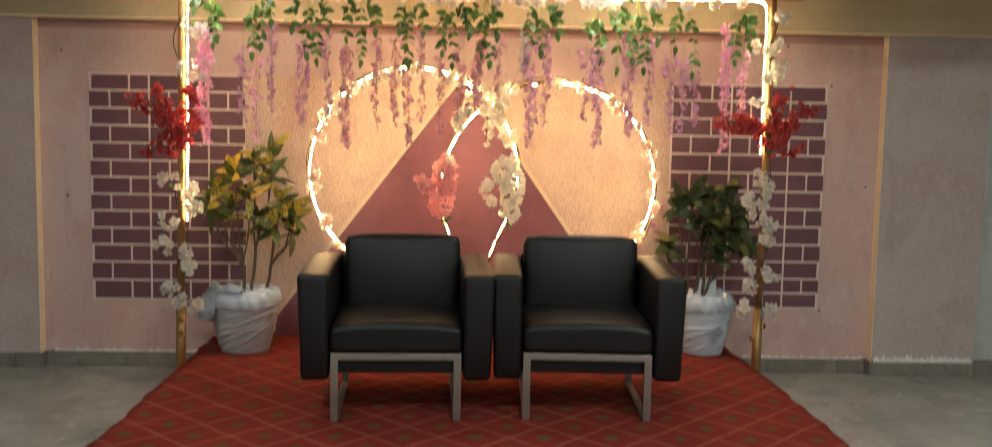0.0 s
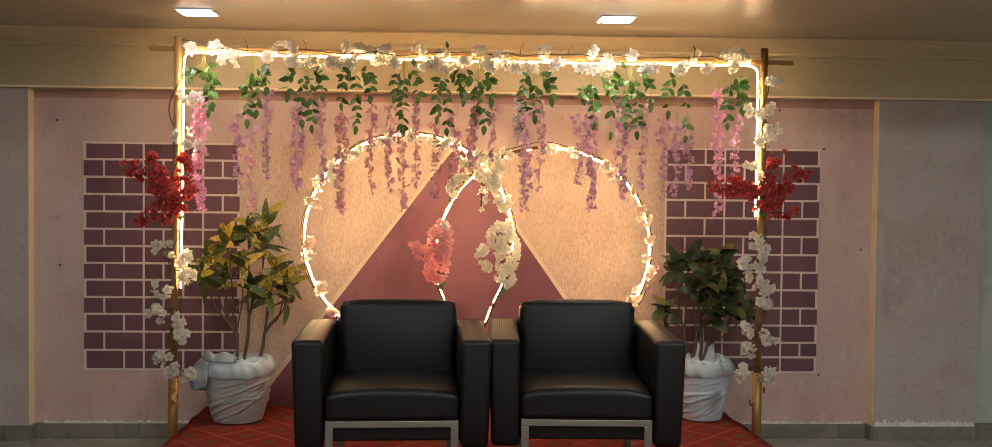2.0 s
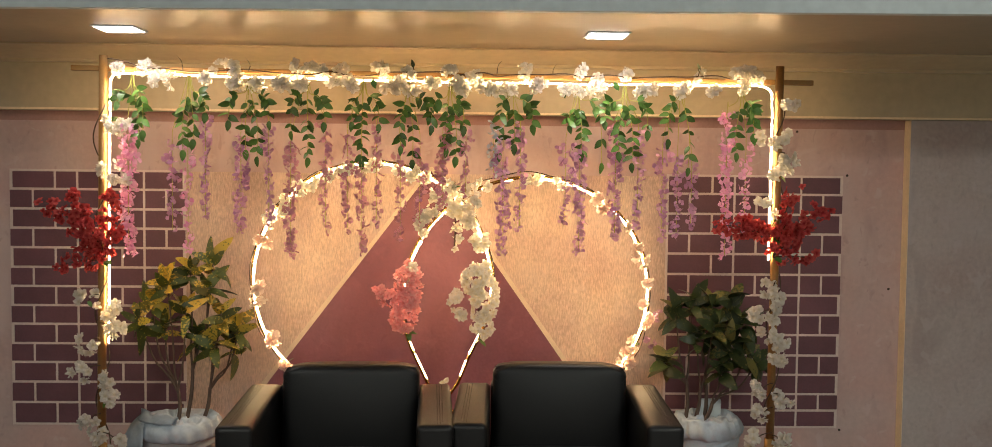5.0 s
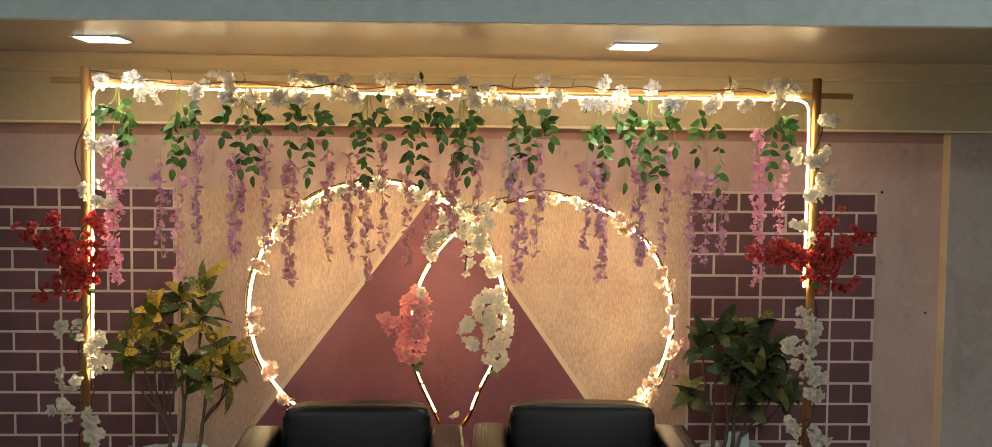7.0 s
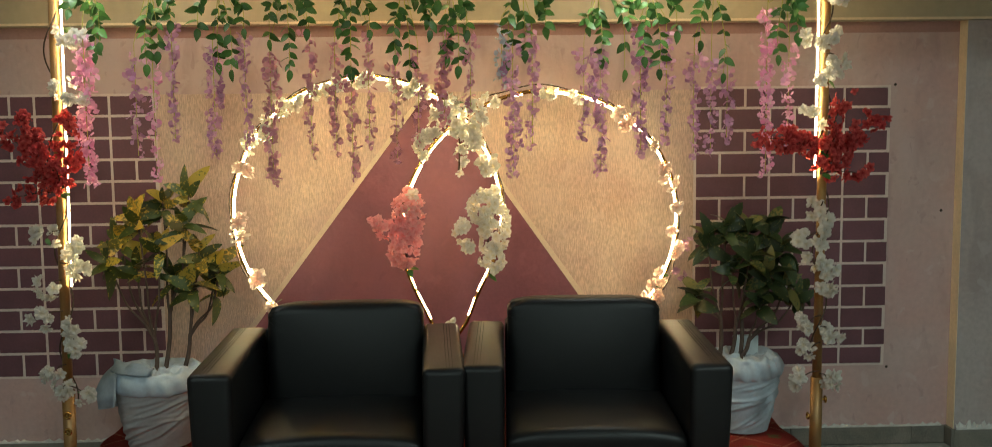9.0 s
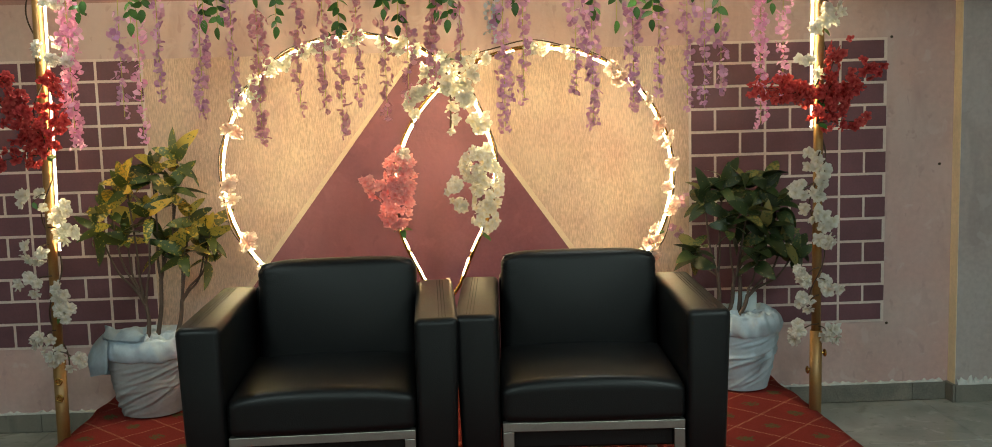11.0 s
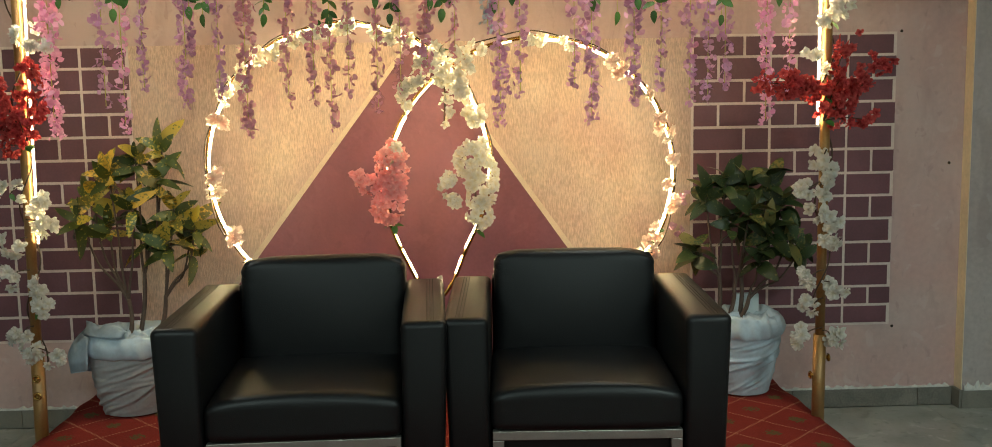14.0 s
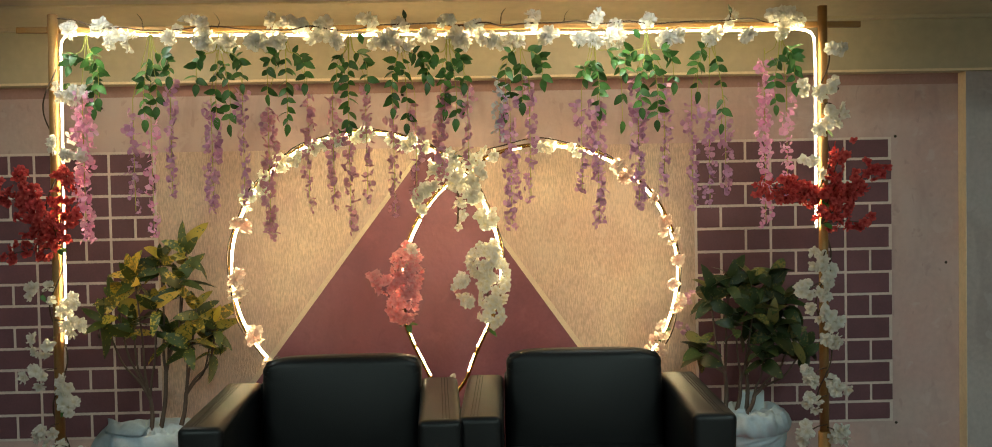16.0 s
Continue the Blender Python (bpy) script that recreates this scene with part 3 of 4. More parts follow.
# ---- gate of gold tubes with a light rope ----
GY = -0.69
PX = (-1.268, 1.842)
gate = thing("gate", (0, GY, 0), "gold painted tube gate with a lit warm rope light", "arch")
for s, (px, top) in enumerate(((-1.236, 2.265), (1.850, 2.255))):
    low = PX[s]
    at = lambda z, low=low, top=top, px=px: (low + (px - low) * z / top, 0, z)
    post = part("post", tube([at(0.5), at(1.2), at(top)], 0.0195, 14), M_GOLD, gate, "gold painted tube post", True)
    part("sleeve", tube([at(0.0), at(0.52)], 0.0255, 14), M_GOLD, gate, "thicker gold foot tube", True)
    for z in (0.355, 0.425):
        x = at(z)[0]
        if s == 0:
            part("knob", tube([(x + 0.006, -0.028, z), (x + 0.006, -0.036, z)], 0.005, 8), M_BRASS, post, "brass screw")
            loop = [(x + 0.006 + 0.0125 * math.cos(q), -0.034, z + 0.0125 * math.sin(q)) for q in np.linspace(0, 2 * math.pi, 17)[:-1]]
        else:
            out = -0.036 if z < 0.4 else 0.036
            part("knob", tube([(x, 0, z), (x + out, 0, z)], 0.006, 8), M_BRASS, post, "brass screw")
            loop = [(x + out, -0.004 + 0.0125 * math.cos(q), z + 0.0125 * math.sin(q)) for q in np.linspace(0, 2 * math.pi, 17)[:-1]]
        part("loop", tube(loop, 0.0042, 8, closed=True), M_BRASS, post, "round brass ring", True)
bar = part("crossbar", box(-1.390, 2.014, 0.016, 0.036, -0.012, 0.012, 0.003), M_GOLD, gate, "flat gold crossbar", False)
bar.matrix_local = Matrix.Translation((0, 0, 2.1985)) @ Matrix.Rotation(radians(0.45), 4, "Y")
def rope_height(x):
    """The rope hangs just under the crossbar and sags a little between its ties."""
    return 2.180 - 0.0072 * x - 0.013 * (1 - ((x - 0.3) / 1.55) ** 2) + 0.002 * math.sin(x * 11)


rope = [(-1.222, -0.006, 0.955), (-1.215, -0.006, 1.4), (-1.205, -0.006, 2.12), (-1.203, -0.003, 2.156), (-1.193, 0.002, 2.176), (-1.176, 0.008, 2.186)]
rope += [(x, 0.006 + 0.003 * math.sin(x * 7), rope_height(x)) for x in np.linspace(-1.1, 1.74, 36)]
rope += [(1.782, 0.006, 2.160), (1.804, 0.002, 2.148), (1.814, -0.004, 2.126), (1.817, -0.006, 2.0), (1.815, -0.006, 1.36)]
part("light_rope", tube(rope, 0.0043, 8), M_LEDROPE, gate, "glowing warm white rope light", True)


# ---- rings ----
def ring(at, cz, radius, oval, sag, lit, dim, label):
    """A gold hoop on a foot, drawn out by oval[0] towards oval[1] degrees, sagging by sag[0] round sag[1] degrees; lit and dim: arcs of the rope light in degrees, anticlockwise from the right."""
    ob = thing("ring_stand", at, label, "decor ring", "ring stands")
    cz -= at[2]

    def arc(first, last, n, inset=0.0, y=0.0):
        out = []
        for a in np.linspace(radians(first), radians(last), n):
            r = radius + oval[0] * math.cos(2 * (a - radians(oval[1]))) + sag[0] * math.exp(-(((math.degrees(a) - sag[1] + 180) % 360 - 180) / 14) ** 2) - inset
            out.append((r * math.cos(a), y - 0.002 * math.sin(a * 9), cz + r * math.sin(a)))
        return out

    part("hoop", tube(arc(0, 355, 72), 0.0090, 8, closed=True), M_BRASS, ob, "thin gold metal hoop", True)
    for first, last in lit:
        part("light_rope", tube(arc(first, last, max(6, int(abs(last - first) / 4)), 0.009, -0.011), 0.0056, 8), M_LEDRING, ob, "glowing warm white rope light", True)
    for first, last in dim:
        part("light_rope", tube(arc(first, last, max(4, int(abs(last - first) / 3)), 0.008, -0.010), 0.0031, 6), M_LEDRING, ob, "thin lit stretch of the rope light", True)
    low = radius - oval[0] * math.cos(2 * radians(oval[1]))
    part("foot_post", tube([(0, 0, 0.0), (0, 0, cz - low)], 0.012, 10), M_BRASS, ob)
    part("foot_plate", box(-0.15, 0.15, -0.12, 0.12, 0, 0.008, 0.002), M_BRASS, ob)
    return ob


ring((-0.044, -0.405, STAGE + 0.005), 1.214, 0.586, (0.0, 0.0), (0.085, -57), [(4, 230)], [(-7, 3), (-37, -26), (-47, -40)], "gold hoop with warm rope light and pale blossoms")
ring((0.708, -0.355, STAGE + 0.005), 1.138, 0.603, (0.018, 30), (0.070, 235), [(-46, 92), (152, 166), (174, 187)], [(128, 151), (195, 206), (207.5, 220), (97, 101), (108, 113)], "gold hoop with warm rope light and blush blossoms")

# ---- recessed lamps ----
for lx, ly in LAMPS:
    lamp = thing("downlight", (lx, ly, CEIL), "square recessed white downlight in the soffit", "ceiling lamp", "downlights")
    part("frame", box(-0.092, 0.092, -0.096, 0.096, -0.005, 0.0, 0.001), M_WHITE, lamp)
    part("diffuser", box(-0.080, 0.080, -0.084, 0.084, -0.0085, -0.005), M_PANEL, lamp, "glowing white diffuser")


# ---- blossoms and leaves ----
def fan(bm, m, length, width, cup, waves=0.0, n=5, hub=None):
    """One rounded petal from the origin of m along its +x, bent up by cup."""
    c = hub or bm.verts.new(m @ Vector((0, 0, 0)))
    rim = []
    for k in range(n):
        a = -1 + 2 * k / (n - 1)
        x = length * (0.72 + 0.28 * math.cos(a * 1.5))
        rim.append(bm.verts.new(m @ Vector((x if abs(a) < 0.99 else length * 0.55, a * width, cup * length * (0.6 + 0.4 * math.cos(a * 2)) + waves * length * math.sin(k * 2.3 + length * 900)))))
    for k in range(n - 1):
        bm.faces.new((c, rim[k], rim[k + 1]))


def blossom_mesh(name, material, radius, layers, seed):
    """An open double flower that faces +z."""
    rng = random.Random(seed)
    bm = bmesh.new()
    hub = bm.verts.new((0, 0, 0))
    for count, r, cup in layers:
        start = rng.random() * 6.28
        for k in range(count):
            a = start + 2 * math.pi * (k + rng.uniform(-0.2, 0.2)) / count
            m = Matrix.Rotation(a, 4, "Z") @ Matrix.Rotation(rng.uniform(-0.3, 0.3), 4, "X")
            fan(bm, m, radius * r * rng.uniform(0.85, 1.12), radius * r * rng.uniform(0.38, 0.5), cup + rng.uniform(-0.2, 0.25), 0.10, 5, hub)
    return mesh_of(name, bm, material)


def leaf_mesh(name, material, length, width, droop=0.25, fold=0.25, steps=5, full=1.0):
    """A pointed oval leaf along +x with a fold at its midrib."""
    bm = bmesh.new()
    rows = []
    for k in range(steps + 1):
        s = k / steps
        half = width / 2 * abs(math.sin(math.pi * min(1, 0.06 + 0.94 * s) ** 0.8)) ** full if k < steps else 0.0
        x, z = length * s, -droop * length * s * s
        rows.append([bm.verts.new((x, -half, z + fold * half)), bm.verts.new((x, 0, z)), bm.verts.new((x, half, z + fold * half))] if half > 1e-4 else [bm.verts.new((x, 0, z))])
    for a, b in zip(rows, rows[1:]):
        if len(a) == 3 and len(b) == 3:
            bm.faces.new((a[0], b[0], b[1], a[1]))
            bm.faces.new((a[1], b[1], b[2], a[2]))
        elif len(b) == 1:
            bm.faces.new((a[0], b[0], a[1]))
            bm.faces.new((a[1], b[0], a[2]))
        else:
            bm.faces.new((a[0], b[0], b[1]))
            bm.faces.new((a[0], b[1], b[2]))
    return mesh_of(name, bm, material, True)


def facing(p, direction, spin, size=1.0):
    """A pose at p whose +z points along direction."""
    q = Vector(direction).normalized().to_track_quat("Z", "Y")
    return Matrix.Translation(p) @ q.to_matrix().to_4x4() @ Matrix.Rotation(spin, 4, "Z") @ Matrix.Scale(size, 4)


def hanging(p, direction, spin, size=1.0):
    """A pose at p whose +x points along direction and whose +z turns to the front of the stage."""
    x = Vector(direction).normalized()
    z = Vector((0, -1, 0.35))
    z = (z - x * z.dot(x)).normalized()
    m = Matrix((x, z.cross(x), z)).transposed().to_4x4()
    return Matrix.Translation(p) @ m @ Matrix.Rotation(spin, 4, "X") @ Matrix.Scale(size, 4)


def pointing(p, direction, spin, size=1.0):
    """A pose at p whose +x points along direction."""
    q = Vector(direction).normalized().to_track_quat("X", "Z")
    return Matrix.Translation(p) @ q.to_matrix().to_4x4() @ Matrix.Rotation(spin, 4, "X") @ Matrix.Scale(size, 4)


DOUBLE = [(6, 1.0, 0.15), (5, 0.78, 0.55), (4, 0.5, 1.0)]
RAGGED = [(5, 1.0, 0.05), (4, 0.82, 0.45), (3, 0.6, 0.95)]
FLAT = [(5, 1.0, 0.22), (4, 0.5, 0.75)]
OPEN = [(5, 1.0, 0.22), (5, 0.55, 0.7)]
IVORY = [blossom_mesh("blossom", M_IVORY, 0.029, RAGGED, k) for k in range(3)]
CREAM = [blossom_mesh("blossom", M_CREAMP, 0.031, DOUBLE, k + 10) for k in range(3)]
BLUSH = [blossom_mesh("blossom", M_BLUSH, 0.034, DOUBLE, k + 20) for k in range(3)]
FLORET_RED = [blossom_mesh("floret", M_RED, 0.0215, OPEN, k + 40) for k in range(3)]
FLORET_PINK = [blossom_mesh("floret", M_PINKP, 0.0225, FLAT, k + 50) for k in range(3)]
FLORET_CREAM = [blossom_mesh("floret", M_CREAMP, 0.0225, FLAT, k + 60) for k in range(3)]
LEAF = leaf_mesh("leaf", M_FOIL, 0.050, 0.029, 0.25, 0.16, 6, 0.85)
LEAF_DARK = leaf_mesh("leaf", M_CROTON_DARK, 0.050, 0.024, 0.2, 0.2)
LEAF_LIGHT = leaf_mesh("leaf", M_LEAF_BRIGHT, 0.054, 0.034, 0.2, 0.12)


def petal_string(rng, x, y, top, bottom, stout):
    """Small folded petals all round a hanging thread."""
    bm = bmesh.new()
    z = top
    sway = rng.uniform(0, 6.28)
    while z > bottom:
        s = (top - z) / (top - bottom)
        wide = 0.031 * stout * (1.0 - 0.45 * s) * (0.55 + 0.45 * math.sin(z * 95 + sway) ** 2)
        for _ in range(4 if stout > 1.3 else 2 if stout > 1.0 else 1):
            a = rng.uniform(0, 6.28)
            c = Vector((x + 0.006 * math.sin(z * 14 + sway) + wide * math.cos(a), y + wide * math.sin(a), z + rng.uniform(-0.006, 0.006)))
            size = rng.uniform(0.016, 0.0275) * (1 - 0.2 * s)
            m = Matrix.Translation(c) @ Euler((rng.uniform(0, 6.28), rng.uniform(0, 6.28), rng.uniform(0, 6.28))).to_matrix().to_4x4()
            fan(bm, m, size, size * 0.66, 0.3, 0.0, 5)
            fan(bm, m @ Matrix.Rotation(2.4, 4, "Z"), size * 0.85, size * 0.6, 0.45, 0.0, 5)
            if rng.random() < 0.5:
                fan(bm, m @ Matrix.Rotation(-2.0, 4, "Z"), size * 0.7, size * 0.5, 0.6, 0.0, 4)
        z -= rng.uniform(0.0085, 0.0150)
    return bm


def frond(ob, rng, dx, low, count, mesh):
    """A thin stem that arches out by dx and hangs down by low, with leaflets in pairs and one at its tip."""
    dx *= 0.88
    s = math.copysign(1, dx)
    y = rng.uniform(-0.035, 0.0)
    if abs(dx) > 0.045:
        points = [(s * 0.003, 0, 0.005), (s * 0.010, y * 0.4, -0.050), (s * 0.022, y * 0.6, -0.072), (dx * 0.62, y, -0.082), (dx * 0.95, y, -0.082 - 0.32 * (low - 0.08)), (dx, y * 1.2, -low)]
        start = 0.56
    else:
        points = [(s * 0.003, 0, 0.005), (s * 0.006, y * 0.4, -0.07), (dx * 0.6, y * 0.8, -0.13), (dx * 1.1, y, -0.5 * low - 0.06), (dx, y, -low)]
        start = 0.46
    line = bezier(points, 7)
    part("stem", tube(line, 0.0026, 5, taper=0.5), M_STEM, ob, "yellow-green stem")
    last, pairs = len(line) - 1, int(count * 0.56 + rng.random())
    for j in range(pairs):
        k = min(last - 1, int((start + (0.97 - start) * j / max(1, pairs - 0.4)) * last))
        along = (line[k + 1] - line[k - 1]).normalized()
        across = along.cross(Vector((0, 1, 0))).normalized()
        for side in (-1, 1):
            way = across * side * rng.uniform(0.55, 1.2) + along * rng.uniform(0.1, 1.0) + Vector((0, rng.uniform(-0.9, 0.3), rng.uniform(-0.4, 0.1)))
            piece("leaf", mesh, ob, hanging(line[k] + along * rng.uniform(-0.014, 0.014), way, rng.uniform(-1.1, 1.1), rng.uniform(0.66, 1.12)))
    piece("leaf", mesh, ob, hanging(line[last], line[last] - line[last - 2] + Vector((0, -0.004, 0)), rng.uniform(-0.6, 0.6), rng.uniform(0.85, 1.1)))


def wisteria(x, fronds, strings, bright=-1):
    """A hanging bunch: pale stems tied to the bar, leafy fronds, and strings of petals below. bright: which frond is of a lighter green."""
    rng = random.Random(int(x * 1000) + 5000)
    z = rope_height(x)
    ob = thing("wisteria_bunch", (x, GY - 0.012, z), "artificial wisteria bunch with green leaves hanging from the gate", "artificial flower", "wisteria bunches on the gate")
    for k, (dx, low, count) in enumerate(fronds):
        frond(ob, rng, dx, low, count, LEAF_LIGHT if k == bright else LEAF)
    for dx, top, bottom, material, stout in strings:
        y = rng.uniform(-0.02, 0.02)
        part("flower_string", petal_string(rng, dx, y, top - z, bottom - z, stout), material, ob, "hanging string of small cloth petals")["kind"] = "stuff"
        thread = bezier([(dx * 0.1, 0, 0), (dx * 0.3, y * 0.5, -0.07), (dx * 0.9, y, (top - z) * 0.75), (dx, y, top - z), (dx, y, bottom - z + 0.02)], 4)
        part("thread", tube(thread, 0.0017, 4), M_STEM, ob)
    return ob


def sprig(parent, meshes, p, rng, count, spread, leaves=0, size=1.0):
    """A few blossoms close together that face outwards."""
    p = Vector(p)
    for k in range(count):
        off = Vector((rng.uniform(-1, 1), rng.uniform(-0.7, 0.3), rng.uniform(-0.8, 0.8))) * spread
        way = off * (1.2 / max(spread, 0.001)) + Vector((rng.uniform(-0.5, 0.5), -0.9, rng.uniform(-0.5, 0.3)))
        piece("blossom", rng.choice(meshes), parent, facing(p + off, way, rng.uniform(0, 6.28), size * rng.uniform(0.8, 1.15)))
    for k in range(leaves):
        way = Vector((rng.uniform(-1, 1), rng.uniform(-0.6, 0.1), rng.uniform(-0.6, 1)))
        piece("leaf", LEAF, parent, pointing(p, way, rng.uniform(-1, 1), rng.uniform(0.6, 0.9)))


def bar_garland():
    rng = random.Random(11)
    ob = thing("blossom_garland", (0, GY, 2.19), "ivory blossom garland along the lit crossbar", "artificial flower", "blossom garlands")
    for x in (-0.987, -0.910, -0.765, -0.655, -0.625, -0.545, -0.443, -0.415, -0.345, -0.191, -0.131, 0.060, 0.092, 0.155, 0.256, 0.366, 0.390, 0.485, 0.515, 0.600, 0.725, 0.748, 0.862, 0.918, 1.002, 1.192, 1.250, 1.404, 1.542, 1.668):
        sprig(ob, IVORY, (x, -0.010, rope_height(x) - 2.19 - 0.020 + rng.uniform(-0.012, 0.010)), rng, rng.choice((3, 4, 4)), 0.026, 1 if rng.random() < 0.12 else 0, 1.16)
    # those above the bar stand behind the rope and catch less of its light
    for x in (-1.174, -1.061, -1.030, -0.733, -0.663, -0.375, -0.312, -0.256, -0.168, 0.003, 0.147, 0.338, 0.434, 0.671, 0.919, 0.996, 1.132, 1.467, 1.660, 1.705, 1.760):
        sprig(ob, IVORY, (x, 0.004, 0.018 + rng.uniform(-0.012, 0.014)), rng, rng.choice((3, 4)), 0.026, 0, 1.12)
    line = [(-1.236, 0.0, 0.062), (-1.15, -0.004, 0.052), (-1.05, -0.008, 0.020)]
    x = -0.96
    while x < 1.80:
        line.append((x, -0.006 + rng.uniform(-0.010, 0.010), rng.uniform(-0.002, 0.020)))
        x += rng.uniform(0.07, 0.13)
    part("vine", tube(bezier(line, 4), 0.0030, 5), M_TWIG, ob, "thin brown wire vine", True)
    for lx in (-0.878, -0.585, 0.172, 0.545, 0.800, 1.47):
        foot = Vector((lx, -0.004, 0.012))
        tip = foot + Vector((rng.uniform(-0.012, 0.012), -0.004, rng.uniform(0.018, 0.030)))
        part("twig", tube([foot, tip], 0.0022, 5), M_TWIG, ob)
        piece("leaf", LEAF_DARK, ob, pointing(tip, (rng.uniform(-0.5, 0.5), -0.2, 0.9), rng.uniform(-1, 1), rng.uniform(0.75, 0.95)))
    for lx in (-0.335, -0.020, 1.082):
        piece("leaf", LEAF_LIGHT, ob, hanging((lx, -0.012, -0.020), (rng.uniform(0.2, 0.9), -0.1, -0.8), rng.uniform(-0.5, 0.5), 0.8))


def post_garland(x0, x1, spots, seed):
    rng = random.Random(seed)
    ob = thing("blossom_garland", (x0, GY, 0.45), "white blossom garland wound round the gold post", "artificial flower", "blossom garlands")
    for k, (x, z) in enumerate(spots):
        sprig(ob, IVORY, (x - x0, -0.036, z - 0.45), rng, 5, 0.042, 1 if k % 3 == 0 else 0, 1.05)
    wind = [(x1 - x0 + (0.030 * math.cos(a * 2.2)), 0.032 * math.sin(a * 2.2), 0.02 + a * 0.14) for a in np.linspace(0, 12.2, 90)]
    part("vine", tube(wind, 0.0032, 5), M_TWIG, ob, "thin brown wire vine", True)
    for x, z in spots[5:]:
        a = Vector((x1 - x0, -0.028, z - 0.45 + 0.03))
        b = Vector((x - x0, -0.035, z - 0.45))
        part("twig", tube(bezier([a, (a + b) / 2 + Vector((0, -0.01, 0.012)), b], 4), 0.0025, 5), M_TWIG, ob)


def cluster(ob, meshes, blobs, rng):
    """Florets packed over egg-shaped masses: (x, y, z, rx, ry, rz, count)."""
    for x, y, z, rx, ry, rz, count in blobs:
        for k in range(int(count * 1.0)):
            v = Vector((rng.gauss(0, 1), rng.gauss(0, 1) - 0.5, rng.gauss(0, 1))).normalized()
            s = rng.uniform(0.86, 1.08)
            p = Vector((x + v.x * rx * s, y + v.y * ry * s, z + v.z * rz * s))
            way = v + Vector((rng.uniform(-0.5, 0.5), -0.8, rng.uniform(-0.3, 0.6)))
            piece("floret", rng.choice(meshes), ob, facing(p, way, rng.uniform(0, 6.28), rng.uniform(0.8, 1.15)))


def red_spray(start, tips):
    rng = random.Random(int(start[0] * 100) + 900)
    x0, z0 = start
    ob = thing("red_blossom_spray", (x0, GY - 0.03, z0), "deep red cherry blossom spray tied to the gold post", "artificial flower", "red sprays")
    for x, z in tips:
        dx, dz = x - x0, z - z0
        dy = rng.uniform(-0.07, 0.0)
        line = bezier([(0, 0, 0), (dx * 0.45, dy * 0.6, dz * 0.55 + 0.012), (dx, dy, dz)], 8)
        part("twig", tube(line, 0.003, 5, taper=0.5), M_TWIG, ob, "brown wire twig")
        length = math.hypot(dx, dz)
        n = max(8, int(length / 0.0082))
        for k in range(n):
            s = 0.30 + 0.70 * k / n
            p = line[int(s * (len(line) - 1))] + Vector((rng.uniform(-1, 1), rng.uniform(-1, 0.4), rng.uniform(-1, 1))) * 0.036
            way = (rng.uniform(-1, 1), rng.uniform(-1.2, 0), rng.uniform(-0.8, 0.8))
            piece("floret", rng.choice(FLORET_RED), ob, facing(p, way, rng.uniform(0, 6.28), rng.uniform(0.75, 1.15)))
    for k in range(3):
        piece("leaf", LEAF_LIGHT, ob, pointing((0.01, -0.01, 0.0), (rng.uniform(0.1, 1), -0.5, rng.uniform(-0.5, 0.4)), 0.3, 0.8))


def ring_flowers():
    rng = random.Random(77)
    a = thing("blossom_garland", (-0.044, -0.425, 1.214), "ivory blossom garland on the lit hoop", "artificial flower", "blossom garlands")
    r = 0.572
    for deg in (223, 212, 190, 181, 162, 148, 141, 136, 128, 121, 114, 109, 102, 94, 90, 76, 70, 62, 40, 32, 24, 17, 10):
        t = radians(deg + rng.uniform(-2, 2))
        blush = deg > 155
        sprig(a, BLUSH if blush else CREAM, ((r - 0.006) * math.cos(t), rng.choice((-0.020, -0.012, 0.0)), (r - 0.006) * math.sin(t)), rng, 3 if blush else rng.choice((3, 4)), 0.027, 1 if rng.random() < 0.3 else 0, 1.0)
    vine = [((r + 0.020 + 0.006 * math.sin(t * 13)) * math.cos(t), 0.01 * math.sin(t * 17), (r + 0.020 + 0.006 * math.sin(t * 13)) * math.sin(t)) for t in np.linspace(radians(-5), radians(235), 70)]
    part("vine", tube(vine, 0.003, 5), M_TWIG, a, "thin brown wire vine", True)
    b = thing("blossom_garland", (0.708, -0.378, 1.138), "blush blossom garland on the lit hoop", "artificial flower", "blossom garlands")
    r = 0.598
    for deg in (-40, -31, -27, -22, -12, -4, 6, 20, 26, 38, 47, 55, 72, 84, 88, 113, 120, 126):
        t = radians(deg + rng.uniform(-2, 2))
        sprig(b, CREAM if deg > 65 else BLUSH, ((r - 0.006) * math.cos(t), rng.choice((-0.020, -0.012, 0.0)), (r - 0.006) * math.sin(t)), rng, rng.choice((2, 3, 4)), 0.028, 1 if rng.random() < 0.35 else 0, 0.95)
    sprig(b, CREAM, (-0.400, -0.04, -0.402), rng, 2, 0.016, 0, 0.7)
    for deg in (-20, -8):
        t = radians(deg)
        sprig(b, [m for m in FLORET_MAUVE], ((r + 0.06) * math.cos(t), 0.01, (r + 0.06) * math.sin(t)), rng, 4, 0.03)
    vine = [((r + 0.018 + 0.006 * math.sin(t * 13)) * math.cos(t), 0.01 * math.sin(t * 17), (r + 0.018 + 0.006 * math.sin(t * 13)) * math.sin(t)) for t in np.linspace(radians(-45), radians(130), 60)]
    part("vine", tube(vine, 0.003, 5), M_TWIG, b, "thin brown wire vine", True)


FLORET_MAUVE = [blossom_mesh("blossom", M_LILAC, 0.018, DOUBLE, k + 70) for k in range(2)]


